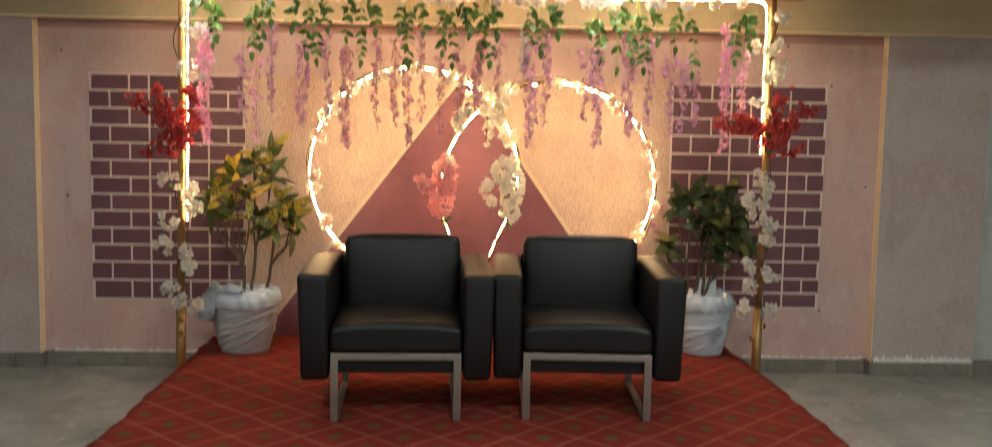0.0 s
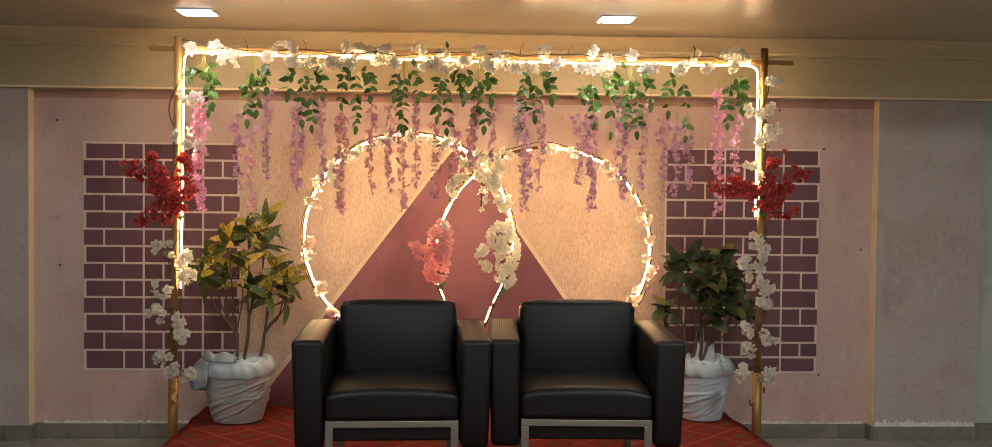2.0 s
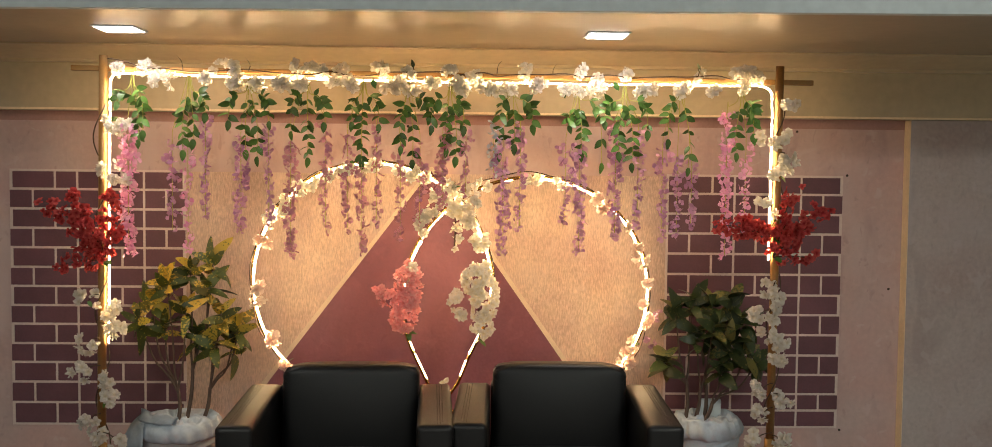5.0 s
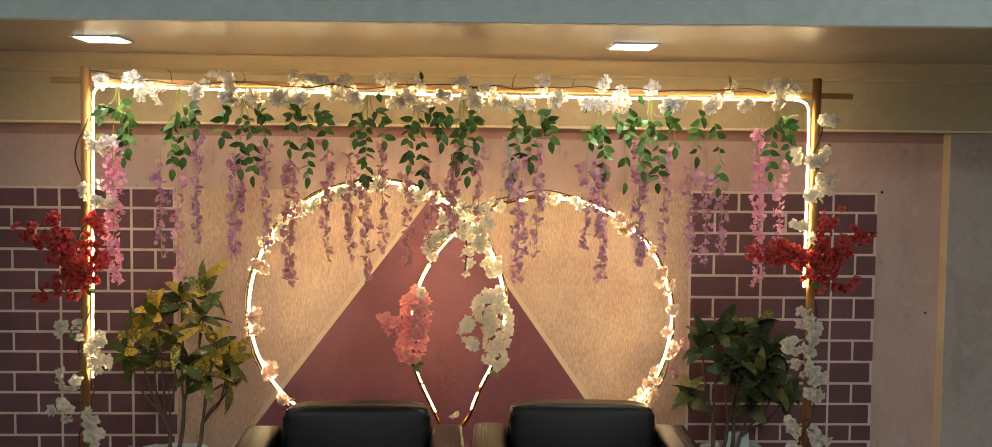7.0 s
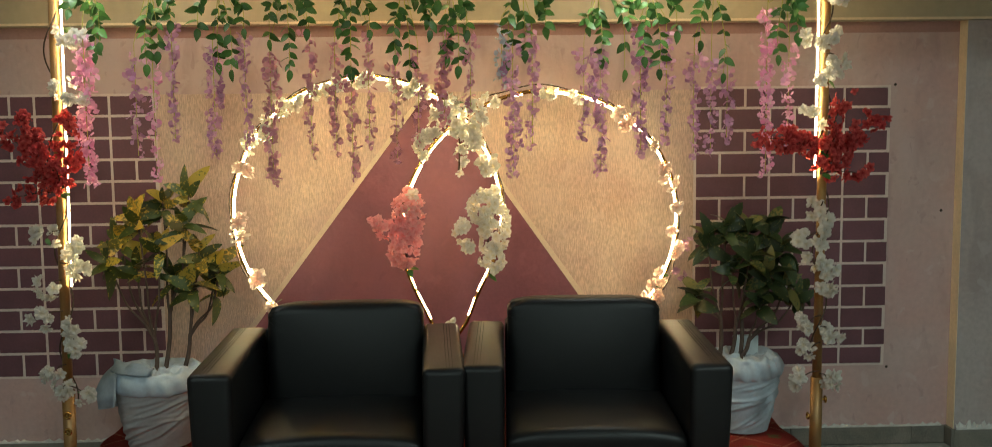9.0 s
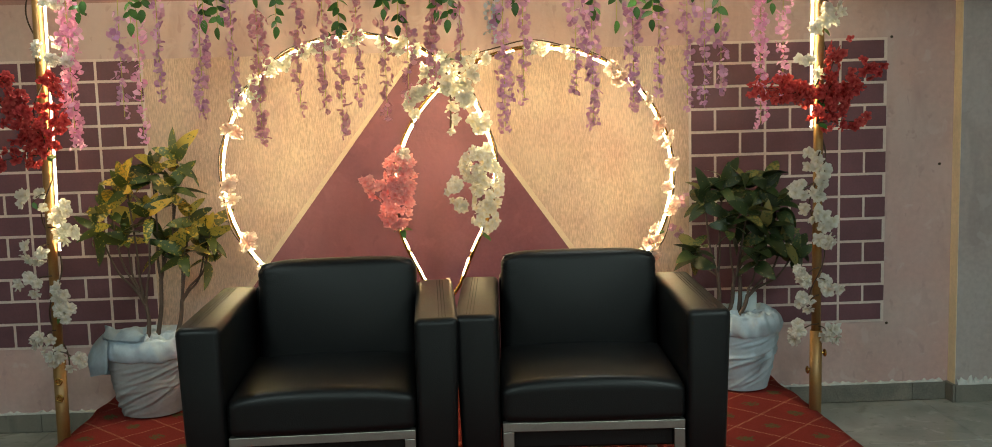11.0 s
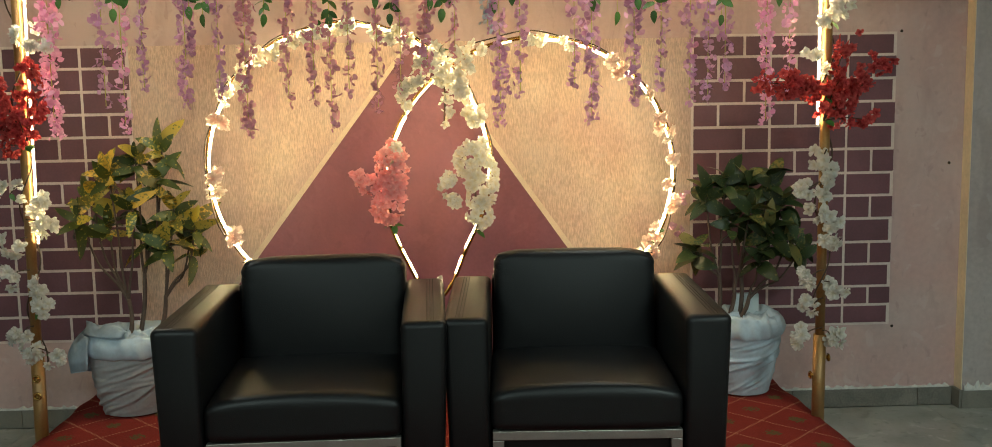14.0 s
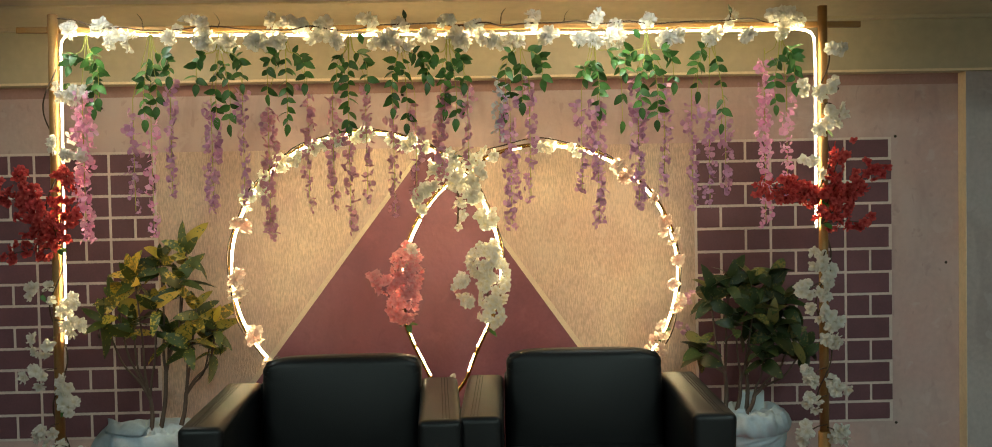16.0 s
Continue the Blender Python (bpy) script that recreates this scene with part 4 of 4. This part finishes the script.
def bunch(name, at, meshes, blobs, label, stem, leaves):
    rng = random.Random(len(label))
    ob = thing(name, at, label, "artificial flower")
    cluster(ob, meshes, blobs, rng)
    part("stem", tube(bezier(stem, 6), 0.004, 6), M_TWIG, ob, "brown wire stem", True)
    for way in leaves:
        piece("leaf", LEAF, ob, pointing(stem[0], way, 0.4, 0.9))
    return ob


bar_garland()
wisteria(-1.102, [(-0.070, 0.13, 5), (0.030, 0.30, 13), (0.062, 0.26, 11)], [(-0.02, 1.935, 1.371, M_ORCHID, 1.45)])
wisteria(-0.849, [(0.085, 0.17, 9), (-0.030, 0.34, 13), (0.025, 0.29, 9)], [(-0.077, 1.872, 1.458, M_VIOLET, 1), (-0.007, 1.857, 1.366, M_ORCHID, 1), (0.073, 1.991, 1.527, M_VIOLET, 0.7)])
wisteria(-0.576, [(-0.100, 0.20, 9), (0.105, 0.20, 9), (-0.020, 0.33, 11), (0.040, 0.36, 11)], [(-0.043, 1.895, 1.47, M_VIOLET, 1.15), (0.087, 1.947, 1.499, M_VIOLET, 0.9)])
wisteria(-0.32, [(-0.080, 0.24, 11), (0.095, 0.20, 9), (0.010, 0.36, 13)], [(-0.073, 1.865, 1.361, M_MAUVE, 1.15), (0.087, 1.951, 1.464, M_MAUVE, 0.8)])
wisteria(-0.06, [(0.080, 0.20, 9), (-0.060, 0.19, 7), (-0.010, 0.36, 13)], [(-0.073, 1.92, 1.472, M_MAUVE, 0.9), (-0.01, 1.788, 1.367, M_MAUVE, 0.8), (0.06, 1.956, 1.508, M_MAUVE, 0.9)])
wisteria(0.14, [(0.110, 0.16, 9), (-0.035, 0.30, 11), (0.025, 0.36, 9)], [(-0.033, 1.858, 1.437, M_MAUVE, 0.85), (0.057, 1.876, 1.511, M_MAUVE, 0.9)])
wisteria(0.333, [(-0.095, 0.20, 7), (0.070, 0.20, 9), (-0.020, 0.30, 11), (0.030, 0.34, 11)], [(-0.033, 1.961, 1.586, M_MAUVE, 1.1), (0.073, 1.946, 1.641, M_MAUVE, 0.8)])
wisteria(0.616, [(0.105, 0.19, 11), (-0.065, 0.32, 13), (0.012, 0.28, 9)], [(-0.04, 1.9, 1.379, M_VIOLET, 1.25), (0.04, 1.968, 1.486, M_VIOLET, 1.0), (-0.083, 1.982, 1.733, M_BLUEP, 0.9)])
wisteria(0.916, [(-0.048, 0.19, 7), (0.020, 0.31, 13), (0.125, 0.36, 7)], [(-0.053, 1.872, 1.507, M_VIOLET, 0.9), (0.013, 1.89, 1.385, M_VIOLET, 1.1)])
wisteria(1.129, [(-0.105, 0.17, 9), (0.120, 0.21, 9), (-0.030, 0.31, 11), (0.040, 0.36, 11)], [(-0.033, 1.975, 1.455, M_VIOLET, 1.2), (0.07, 1.961, 1.496, M_VIOLET, 0.85)])
wisteria(1.389, [(-0.066, 0.25, 11), (0.044, 0.38, 9)], [(-0.074, 1.88, 1.449, M_VIOLET, 0.95), (-0.007, 1.831, 1.46, M_VIOLET, 0.85), (0.06, 1.799, 1.494, M_VIOLET, 0.8)])
wisteria(1.672, [(-0.030, 0.31, 9), (0.066, 0.22, 13)], [(-0.06, 2.035, 1.364, M_ORCHID, 1.1), (0.026, 1.887, 1.499, M_ORCHID, 0.9)], 1)
LEFT_SPRIGS = [(-1.185, 1.967), (-1.142, 1.941), (-1.209, 1.768), (-1.155, 1.726), (-1.202, 1.114), (-1.175, 1.022), (-1.302, 1.152), (-1.332, 0.826), (-1.209, 0.782), (-1.222, 0.696), (-1.295, 0.605), (-1.269, 0.522), (-1.182, 0.517), (-1.299, 0.953)]
RIGHT_SPRIGS = [(1.768, 1.921), (1.848, 1.939), (1.875, 2.053), (1.835, 1.75), (1.768, 1.606), (1.812, 1.232), (1.755, 1.108), (1.788, 1.009), (1.842, 0.917), (1.768, 0.757), (1.875, 0.712), (1.778, 0.644), (1.862, 0.513), (1.742, 0.524), (1.872, 1.83), (1.848, 1.165), (1.800, 1.075), (1.862, 0.985)]
red_spray((-1.229, 1.336), [(-1.468, 1.607), (-1.365, 1.642), (-1.302, 1.534), (-1.175, 1.646), (-1.165, 1.486), (-1.422, 1.316), (-1.325, 1.401), (-1.225, 1.426)])
red_spray((1.828, 1.375), [(1.902, 1.682), (2.061, 1.605), (1.971, 1.51), (2.008, 1.372), (1.928, 1.443), (1.872, 1.542)])
red_spray((1.822, 1.468), [(1.549, 1.526), (1.655, 1.538), (1.728, 1.479), (1.622, 1.497)])
post_garland(-1.258, -1.253, LEFT_SPRIGS, 21)
post_garland(1.845, 1.845, [(x + 0.018, z) for x, z in RIGHT_SPRIGS], 22)
ring_flowers()
bunch("pink_blossom_bunch", (0.118, -0.408, 1.136), FLORET_PINK, [(0.012, 0, 0.075, 0.062, 0.05, 0.095, 60), (-0.005, 0, -0.085, 0.064, 0.05, 0.075, 46), (0.004, -0.006, -0.005, 0.056, 0.042, 0.050, 30), (-0.085, -0.01, 0.0, 0.042, 0.03, 0.032, 16), (-0.128, -0.01, 0.03, 0.030, 0.025, 0.028, 10)],
      "bunch of coral pink cloth blossoms tied to the hoop", [(0.012, 0.01, -0.175), (0.0, 0.0, -0.08), (0.005, 0, 0.1)], [(1, -0.3, 0.15), (-1, -0.3, -0.05), (0.2, -0.5, -0.6)])
bunch("cream_blossom_bunch", (0.468, -0.452, 1.122), FLORET_CREAM, [(-0.010, 0, 0.115, 0.062, 0.05, 0.07, 46), (0.035, 0, 0.02, 0.062, 0.05, 0.11, 60), (0.02, 0, -0.115, 0.05, 0.045, 0.062, 34), (-0.105, -0.01, 0.005, 0.028, 0.025, 0.055, 16), (-0.072, -0.01, -0.055, 0.024, 0.02, 0.03, 8)],
      "bunch of cream cloth blossoms tied to the hoop", [(0.012, 0.01, -0.185), (0.01, 0.0, -0.08), (0.0, 0, 0.1)], [(0.6, -0.3, -0.4), (-0.5, -0.3, -0.3)])
bunch("cream_blossom_bunch", (0.338, -0.445, 1.578), FLORET_CREAM + IVORY, [(-0.055, 0, 0.10, 0.046, 0.03, 0.052, 11), (0.005, 0, 0.03, 0.056, 0.04, 0.066, 15), (0.052, 0, -0.045, 0.064, 0.04, 0.050, 14), (0.105, 0, 0.02, 0.034, 0.03, 0.050, 7), (0.020, 0, -0.140, 0.022, 0.02, 0.060, 8), (-0.085, -0.01, 0.0, 0.022, 0.02, 0.04, 9), (-0.135, -0.01, -0.07, 0.024, 0.025, 0.060, 12), (-0.19, 0.03, -0.32, 0.024, 0.02, 0.05, 12)],
      "cream and blush blossom bunch where the hoops cross", [(0.0, 0.01, 0.1), (0.02, 0.0, -0.05), (0.015, 0, -0.19)], [(1, -0.3, 0.3), (0.2, -0.5, -0.6), (0.4, -0.4, 0.8)])


# ---- potted plants ----
# creases of the cloth that climb round the pot: height at the front, climb per radian, width, depth
CREASES = [(0.64, 0.06, 0.020, 0.005), (0.50, 0.13, 0.018, 0.009), (0.42, 0.20, 0.030, 0.010), (0.31, 0.16, 0.016, 0.009), (0.19, 0.23, 0.024, 0.010), (0.08, 0.13, 0.016, 0.007), (0.36, 0.04, 0.014, 0.005), (0.25, 0.30, 0.020, 0.007), (0.57, 0.19, 0.010, 0.005), (0.46, 0.28, 0.009, 0.006), (0.38, 0.12, 0.008, 0.005), (0.22, 0.17, 0.009, 0.006), (0.13, 0.29, 0.010, 0.006), (0.69, 0.10, 0.010, 0.004)]


def pot(at, radius, height, flap, wrap, ruffle, label):
    """A pot wrapped in loose cloth that is rolled over the rim and crumpled inside it."""
    ob = thing("plant_pot", at, label, "plant pot", "wrapped pots")
    n = 112
    body = [(0.66, 0.0), (0.70, 0.008)] + [(0.70 + 0.25 * math.sin(t * 1.45), 0.02 + 0.72 * t) for t in np.linspace(0, 1, 46)]
    roll = [(0.985, 0.742), (1.02, 0.76), (1.035, 0.80), (1.04, 0.85), (1.035, 0.90), (1.02, 0.94), (0.99, 0.975), (0.94, 0.995), (0.88, 1.0), (0.80, 0.985), (0.70, 0.965), (0.58, 0.955), (0.44, 0.95), (0.28, 0.948), (0.10, 0.946)]
    grid = []
    for r0, z0 in body + roll:
        row = []
        for k in range(n):
            a = 2 * math.pi * k / n
            w = (a + math.pi / 2 + math.pi) % (2 * math.pi) - math.pi
            fade = math.cos(w / 2) ** 0.5 if abs(w) < 3.1 else 0.0
            fold, lift = 0.0, 0.0
            if z0 < 0.741:
                for zc, climb, width, deep in CREASES:
                    d = z0 - zc - climb * w - 0.06 * noise.noise((a * 1.1, zc * 9, at[0]))
                    part_way = max(0.0, min(1.0, 0.5 + 2.2 * noise.noise((a * 0.9, zc * 31, at[0] + 7))))
                    fold += 1.35 * deep * fade * part_way * (math.exp(-(d / width) ** 2) - 0.55 * math.exp(-((d + 1.7 * width) / width) ** 2))
                fold += 0.003 * noise.noise((a * 4, z0 * 5, at[0] + 4))
                fold *= min(1, z0 * 5 + 0.3)
                if r0 > 0.9:
                    fold -= 0.004
            elif z0 < 0.99 and r0 > 0.93:
                fold = 0.007 * noise.noise((a * 3.0, z0 * 6, at[0])) + ruffle * math.sin(a * 17 + z0 * 10 + 5 * noise.noise((a * 1.6, 2.0, at[0]))) - 0.006 * max(0.0, z0 - 0.86) * 8
                lift = 0.010 * noise.noise((a * 2.2, 3.0, at[0]))
            else:
                inside = min(1, (0.96 - r0) * 5)
                lift = 0.010 * noise.noise((a * 2.2, 3.0, at[0])) + inside * (0.030 * noise.noise((a * 3.4, r0 * 7, at[0] + 2)) + 0.011 * math.sin(a * 11 + r0 * 9 + 4 * noise.noise((a * 2, r0 * 3, 5.0))) * min(1, r0 * 2))
            rr = radius * r0 + fold
            row.append((rr * math.cos(a), rr * math.sin(a), height * z0 + lift))
        grid.append(row)
    first = len(body)
    for name, rows, material, words in (("cloth_wrap", grid[:first + 1], wrap, "loose cloth wrap with climbing creases"), ("cloth_rim", grid[first:], M_CLOTH, "thick cloth rolled over the rim")):
        bm = bmesh.new()
        rows = [[bm.verts.new(p) for p in row] for row in rows]
        for a, b in zip(rows, rows[1:]):
            for k in range(n):
                bm.faces.new((a[k], a[(k + 1) % n], b[(k + 1) % n], b[k]))
        bm.faces.new(rows[-1] if name == "cloth_rim" else rows[0][::-1])
        part(name, bm, material, ob, words, True)
    if not flap:
        block = box(-0.030, 0.082, 0.030, 0.062, height * 0.86, height * 1.215, 0.004)
        part("foam_block", block, M_WHITE, ob, "white foam block stuck in the pot")
        return ob
    # a loose corner hangs away from the pot, and a crumpled end lies on the rim
    for name, label2, first, span, drop, flare, rise in (("cloth_flap", "loose corner of the cloth hanging down", 152, 78, 0.60, 0.34, 0.0), ("cloth_fold", "crumpled end of the cloth", 188, 88, 0.06, -0.55, 0.045)):
        bm = bmesh.new()
        grid = []
        for i in range(21):
            s = i / 20
            row = []
            for j in range(25):
                u = j / 24
                a = radians(first + span * u + 6 * math.sin(s * 3))
                mid = math.sin(math.pi * (0.08 + 0.84 * u)) ** 0.6
                swell = math.sin(min(1.0, s * 1.25) * math.pi * 0.62) if flare > 0 else s ** 0.9
                out = radius * (1.03 + flare * swell * mid) + 0.006 * math.sin(u * 13 + s * 4 + 2 * noise.noise((u * 2, s * 2, 1.0))) * s + 0.010 * noise.noise((u * 4, s * 3, 2.0))
                high = height * (1.0 - drop * s * (1.0 - 0.35 * u)) + rise * math.sin(math.pi * s) * (0.6 + 0.7 * abs(math.sin(u * 5 + s * 3))) + 0.006 * mid * (1 - s)
                row.append(bm.verts.new((out * math.cos(a), out * math.sin(a), high)))
            grid.append(row)
        for a, b in zip(grid, grid[1:]):
            for k in range(24):
                bm.faces.new((a[k], a[k + 1], b[k + 1], b[k]))
        bmesh.ops.solidify(bm, geom=list(bm.faces), thickness=0.003)
        part(name, bm, M_CLOTH, ob, label2, True)
    return ob


def plant(at, trunks, heads, materials, size, broad, crowd, label, seed):
    """Bare forking stems from the pot; a whorl of broad leaves that arch over at each head.

    trunks: foot and fork as (x, y, z) pairs; heads: (x, y, z, leaves, which trunk, share of yellow leaves)."""
    rng = random.Random(seed)
    ob = thing("croton_plant", at, label, "potted plant", "potted plants")
    meshes = [[leaf_mesh("leaf", m, 0.106 * size, broad * size * b, d, 0.22, 8, 0.62) for d, b in ((0.22, 0.85), (0.48, 1.0), (0.80, 1.05), (0.60, 0.85))] for m in materials]
    for foot, fork in trunks:
        part("stem", tube(bezier([foot, (Vector(foot) + Vector(fork)) / 2 + Vector((0.008, 0, 0)), fork], 5), 0.0105, 8, taper=0.8), M_BARK, ob, "forked bare brown stem", True)
    for x, y, z, count, which, gold in heads:
        fork = Vector(trunks[which][1])
        tip = Vector((x, y, z))
        bend = fork.lerp(tip, 0.5) + Vector((0.16 * (tip.x - fork.x) + rng.uniform(-0.014, 0.014), rng.uniform(-0.01, 0.01), -0.02))
        near = fork.lerp(bend, 0.4) + Vector((rng.uniform(-0.008, 0.008), 0, 0))
        part("branch", tube(bezier([fork - Vector((0, 0, 0.012)), near, bend, tip], 6), 0.0065, 7, taper=0.55), M_BARK, ob, "thin bare brown branch", True)
        n = int(count * crowd)
        for j in range(n):
            a = 2.4 * j + rng.uniform(-0.35, 0.35)
            s = j / n
            up = rng.uniform(0.7, 1.6) if s < 0.25 else (rng.uniform(0.1, 0.8) if s < 0.65 else rng.uniform(-0.6, 0.1))
            way = Vector((math.cos(a), 0.85 * math.sin(a) - 0.12, up))
            p = tip + Vector((rng.uniform(-0.006, 0.006), 0, 0.012 - 0.075 * s))
            set_of = meshes[1] if len(meshes) > 1 and rng.random() < 0.72 * gold else meshes[0]
            pose_of = hanging if rng.random() < 0.65 else pointing
            piece("leaf", rng.choice(set_of), ob, pose_of(p, way, rng.uniform(-0.6, 0.6), rng.uniform(0.68, 1.15)))
    return ob


pot((-0.990, -0.372, STAGE + 0.003), 0.192, 0.345, True, M_CLOTH_GREY, 0.0040, "plant pot wrapped in loose white cloth on the carpet")
pot((1.632, -0.315, STAGE + 0.003), 0.168, 0.345, False, M_CLOTH, 0.0075, "plant pot wrapped in white cloth on the carpet")
plant((-0.984, -0.350, STAGE + 0.32), [((-0.02, 0, 0), (-0.022, 0.0, 0.155)), ((0.10, 0.01, 0), (0.132, 0.01, 0.165)), ((0.015, 0.02, 0), (0.045, 0.02, 0.26))],
      [(-0.205, -0.02, 0.515, 8, 0, 0.25), (-0.155, 0.02, 0.605, 8, 0, 0.4), (-0.065, -0.03, 0.700, 10, 0, 0.6), (0.040, 0.0, 0.755, 11, 2, 0.55), (0.150, 0.02, 0.800, 8, 2, 0.1), (0.135, -0.03, 0.665, 10, 2, 0.3), (0.030, -0.05, 0.575, 9, 0, 0.4), (0.195, -0.02, 0.535, 9, 1, 0.12), (0.275, 0.0, 0.475, 10, 1, 0.05), (0.16, -0.03, 0.405, 9, 1, 0.1), (-0.085, 0.0, 0.480, 8, 0, 0.35), (0.065, 0.0, 0.430, 7, 2, 0.05), (0.240, 0.03, 0.385, 8, 1, 0.1)],
      (M_CROTON, M_CROTON_GOLD), 1.02, 0.047, 1.45, "croton shrub with yellow-mottled green leaves in a wrapped pot", 5)
plant((1.630, -0.305, STAGE + 0.32), [((-0.10, 0, 0), (-0.10, 0.0, 0.20)), ((-0.05, 0.01, 0), (-0.03, 0.0, 0.15)), ((-0.01, -0.02, 0), (0.03, -0.02, 0.10)), ((0.0, 0.02, 0), (0.0, 0.02, 0.22))],
      [(-0.165, -0.02, 0.560, 10, 0, 0), (-0.075, 0.0, 0.615, 11, 0, 0), (0.025, 0.0, 0.610, 11, 3, 0), (0.120, 0.0, 0.615, 10, 3, 0), (0.175, -0.02, 0.520, 9, 3, 0), (0.018, -0.07, 0.500, 11, 1, 0), (-0.060, -0.04, 0.430, 8, 1, 0), (-0.205, 0.0, 0.310, 9, 0, 0), (0.100, -0.05, 0.415, 9, 3, 0), (0.190, -0.03, 0.370, 9, 2, 0), (0.250, -0.02, 0.300, 7, 2, 0), (0.065, -0.05, 0.290, 9, 2, 0)],
      (M_CROTON_DARK,), 1.0, 0.062, 1.35, "dark green croton shrub in a wrapped pot", 9)


# ---- bricks, tiles, skirting ----
def brick_panel(x0, x1, strips, levels):
    """strips: where the through joints stand; levels: the middles of the level joints, from the top down, painted by eye and so uneven."""
    joint = 0.0125
    field = part("trim_joints", box(x0 - 0.004, x1 + 0.004, -0.0035, 0.0, levels[-1] - 0.006, levels[0] + 0.006), M_JOINT, wall_north, "pale painted joints of the brick pattern")
    cache = {}
    for r, (top, low) in enumerate(zip(levels, levels[1:])):
        tall = round(top - low - joint, 3)
        cuts = []
        for a, b in strips:
            third = (b - a) * (2 / 3 if r % 2 == 0 else 1 / 3)
            cuts += [(a, a + third), (a + third, b)]
        for a, b in cuts:
            # every other row runs out to the very edge of the field
            a = x0 + (0.006 if r % 2 == 0 else -0.008) if a <= x0 + 0.001 else a
            b = min(b, x1 - (0.006 if r % 2 == 0 else -0.008))
            if b - a < 0.03:
                continue
            wide = round(b - a - joint, 3)
            if (wide, tall) not in cache:
                cache[wide, tall] = mesh_of("brick", box(-wide / 2, wide / 2, -0.003, 0, -tall / 2, tall / 2), M_BRICK)
            piece("brick", cache[wide, tall], field, Matrix.Translation(((a + b) / 2, -0.0038, (top + low) / 2)))


brick_panel(-1.964, -1.062, [(-1.964 + 0.345 * k, -1.964 + 0.345 * (k + 1)) for k in range(3)], [1.741, 1.644, 1.541, 1.440, 1.338, 1.236, 1.135, 1.035, 0.936, 0.834, 0.734, 0.630, 0.521, 0.406])
brick_panel(1.474, 2.410, [(1.476 + 0.357 * k, 1.476 + 0.357 * (k + 1)) for k in range(3)], [1.747, 1.651, 1.544, 1.440, 1.332, 1.223, 1.112, 1.007, 0.899, 0.789, 0.684, 0.580, 0.491, 0.400])

# skirting stones
skirting = tagged(new("baseboard"), "grey stone skirting along the wall", "baseboard", "", "structure")


def skirt(x0, x1, y):
    x = x0
    while x < x1 - 0.02:
        e = min(x1, x + 0.60)
        part("tile", box(x + 0.001, e - 0.001, y - 0.014, y, 0.0, 0.088, 0.0015), M_SKIRT, skirting)
        x = e


skirt(WL + 0.014, WR - 0.014, -0.0005)
skirt(-4.2, WL, -OUT - 0.0005)
skirt(WR, 3.375, -OUT - 0.0005)
skirt(3.392, 5.1, -0.0125)
part("tile", box(3.376, 3.3895, -OUT - 0.0135, -0.013, 0, 0.088, 0.0015), M_SKIRT, skirting)


def putty(x0, x1, y, seed, tall=1.0):
    """A ragged line of white putty along the head of the skirting."""
    rng = random.Random(seed)
    bm = bmesh.new()
    xs = np.linspace(x0, x1, 60)
    low = [bm.verts.new((x, y - 0.016, 0.0865)) for x in xs]
    mid = [bm.verts.new((x, y - 0.015, 0.090 + 0.007 * rng.random())) for x in xs]
    top = [bm.verts.new((x, y - 0.001, 0.092 + 0.013 * tall * rng.random() ** 2 + 0.010 * (tall - 1))) for x in xs]
    for a, b in ((low, mid), (mid, top)):
        for k in range(len(xs) - 1):
            bm.faces.new((a[k], a[k + 1], b[k + 1], b[k]))
    return bm


part("putty", putty(WR + 0.01, 3.36, -OUT, 3, 2.2), M_PUTTY, skirting, "ragged white putty line")
part("putty", putty(1.86, WR - 0.03, 0.0, 4), M_PUTTY, skirting, "ragged white putty line")
part("putty", putty(-2.2, -1.3, 0.0, 5), M_PUTTY, skirting, "ragged white putty line")

# nails and a socket left in the walls
nail_mesh = mesh_of("nail", lathe([(0.006, 0.0), (0.007, 0.004), (0.004, 0.007)], 10), M_CABLE)
for x, z in ((2.434, 1.755), (-2.12, 1.87), (-2.105, 1.02), (0.10, 1.99), (2.16, 1.985), (2.675, 1.15), (-1.30, 1.95), (2.43, 0.385)):
    piece("nail", nail_mesh, wall_north, Matrix.Translation((x, -0.0005, z)) @ Matrix.Rotation(radians(90), 4, "X"))
part("tile", box(WL, WL + 0.0135, -OUT - 0.0135, -0.0005, 0, 0.088, 0.0015), M_SKIRT, skirting)
part("tile", box(WR - 0.0135, WR, -OUT - 0.0135, -0.0005, 0, 0.088, 0.0015), M_SKIRT, skirting)

# floor tiles
tile_mesh = mesh_of("tile", box(-0.299, 0.299, -0.299, 0.299, -0.008, 0.0, 0.001, 1), M_TILE)
for i in range(16):
    for j in range(15):
        x, y = -4.3 + 0.6 * i, -0.32 - 0.6 * j
        if SL + 0.34 < x < SR - 0.34 and y > SF + 0.3 or x > 5.1:
            continue
        piece("tile", tile_mesh, floor, Matrix.Translation((x, y, 0)))
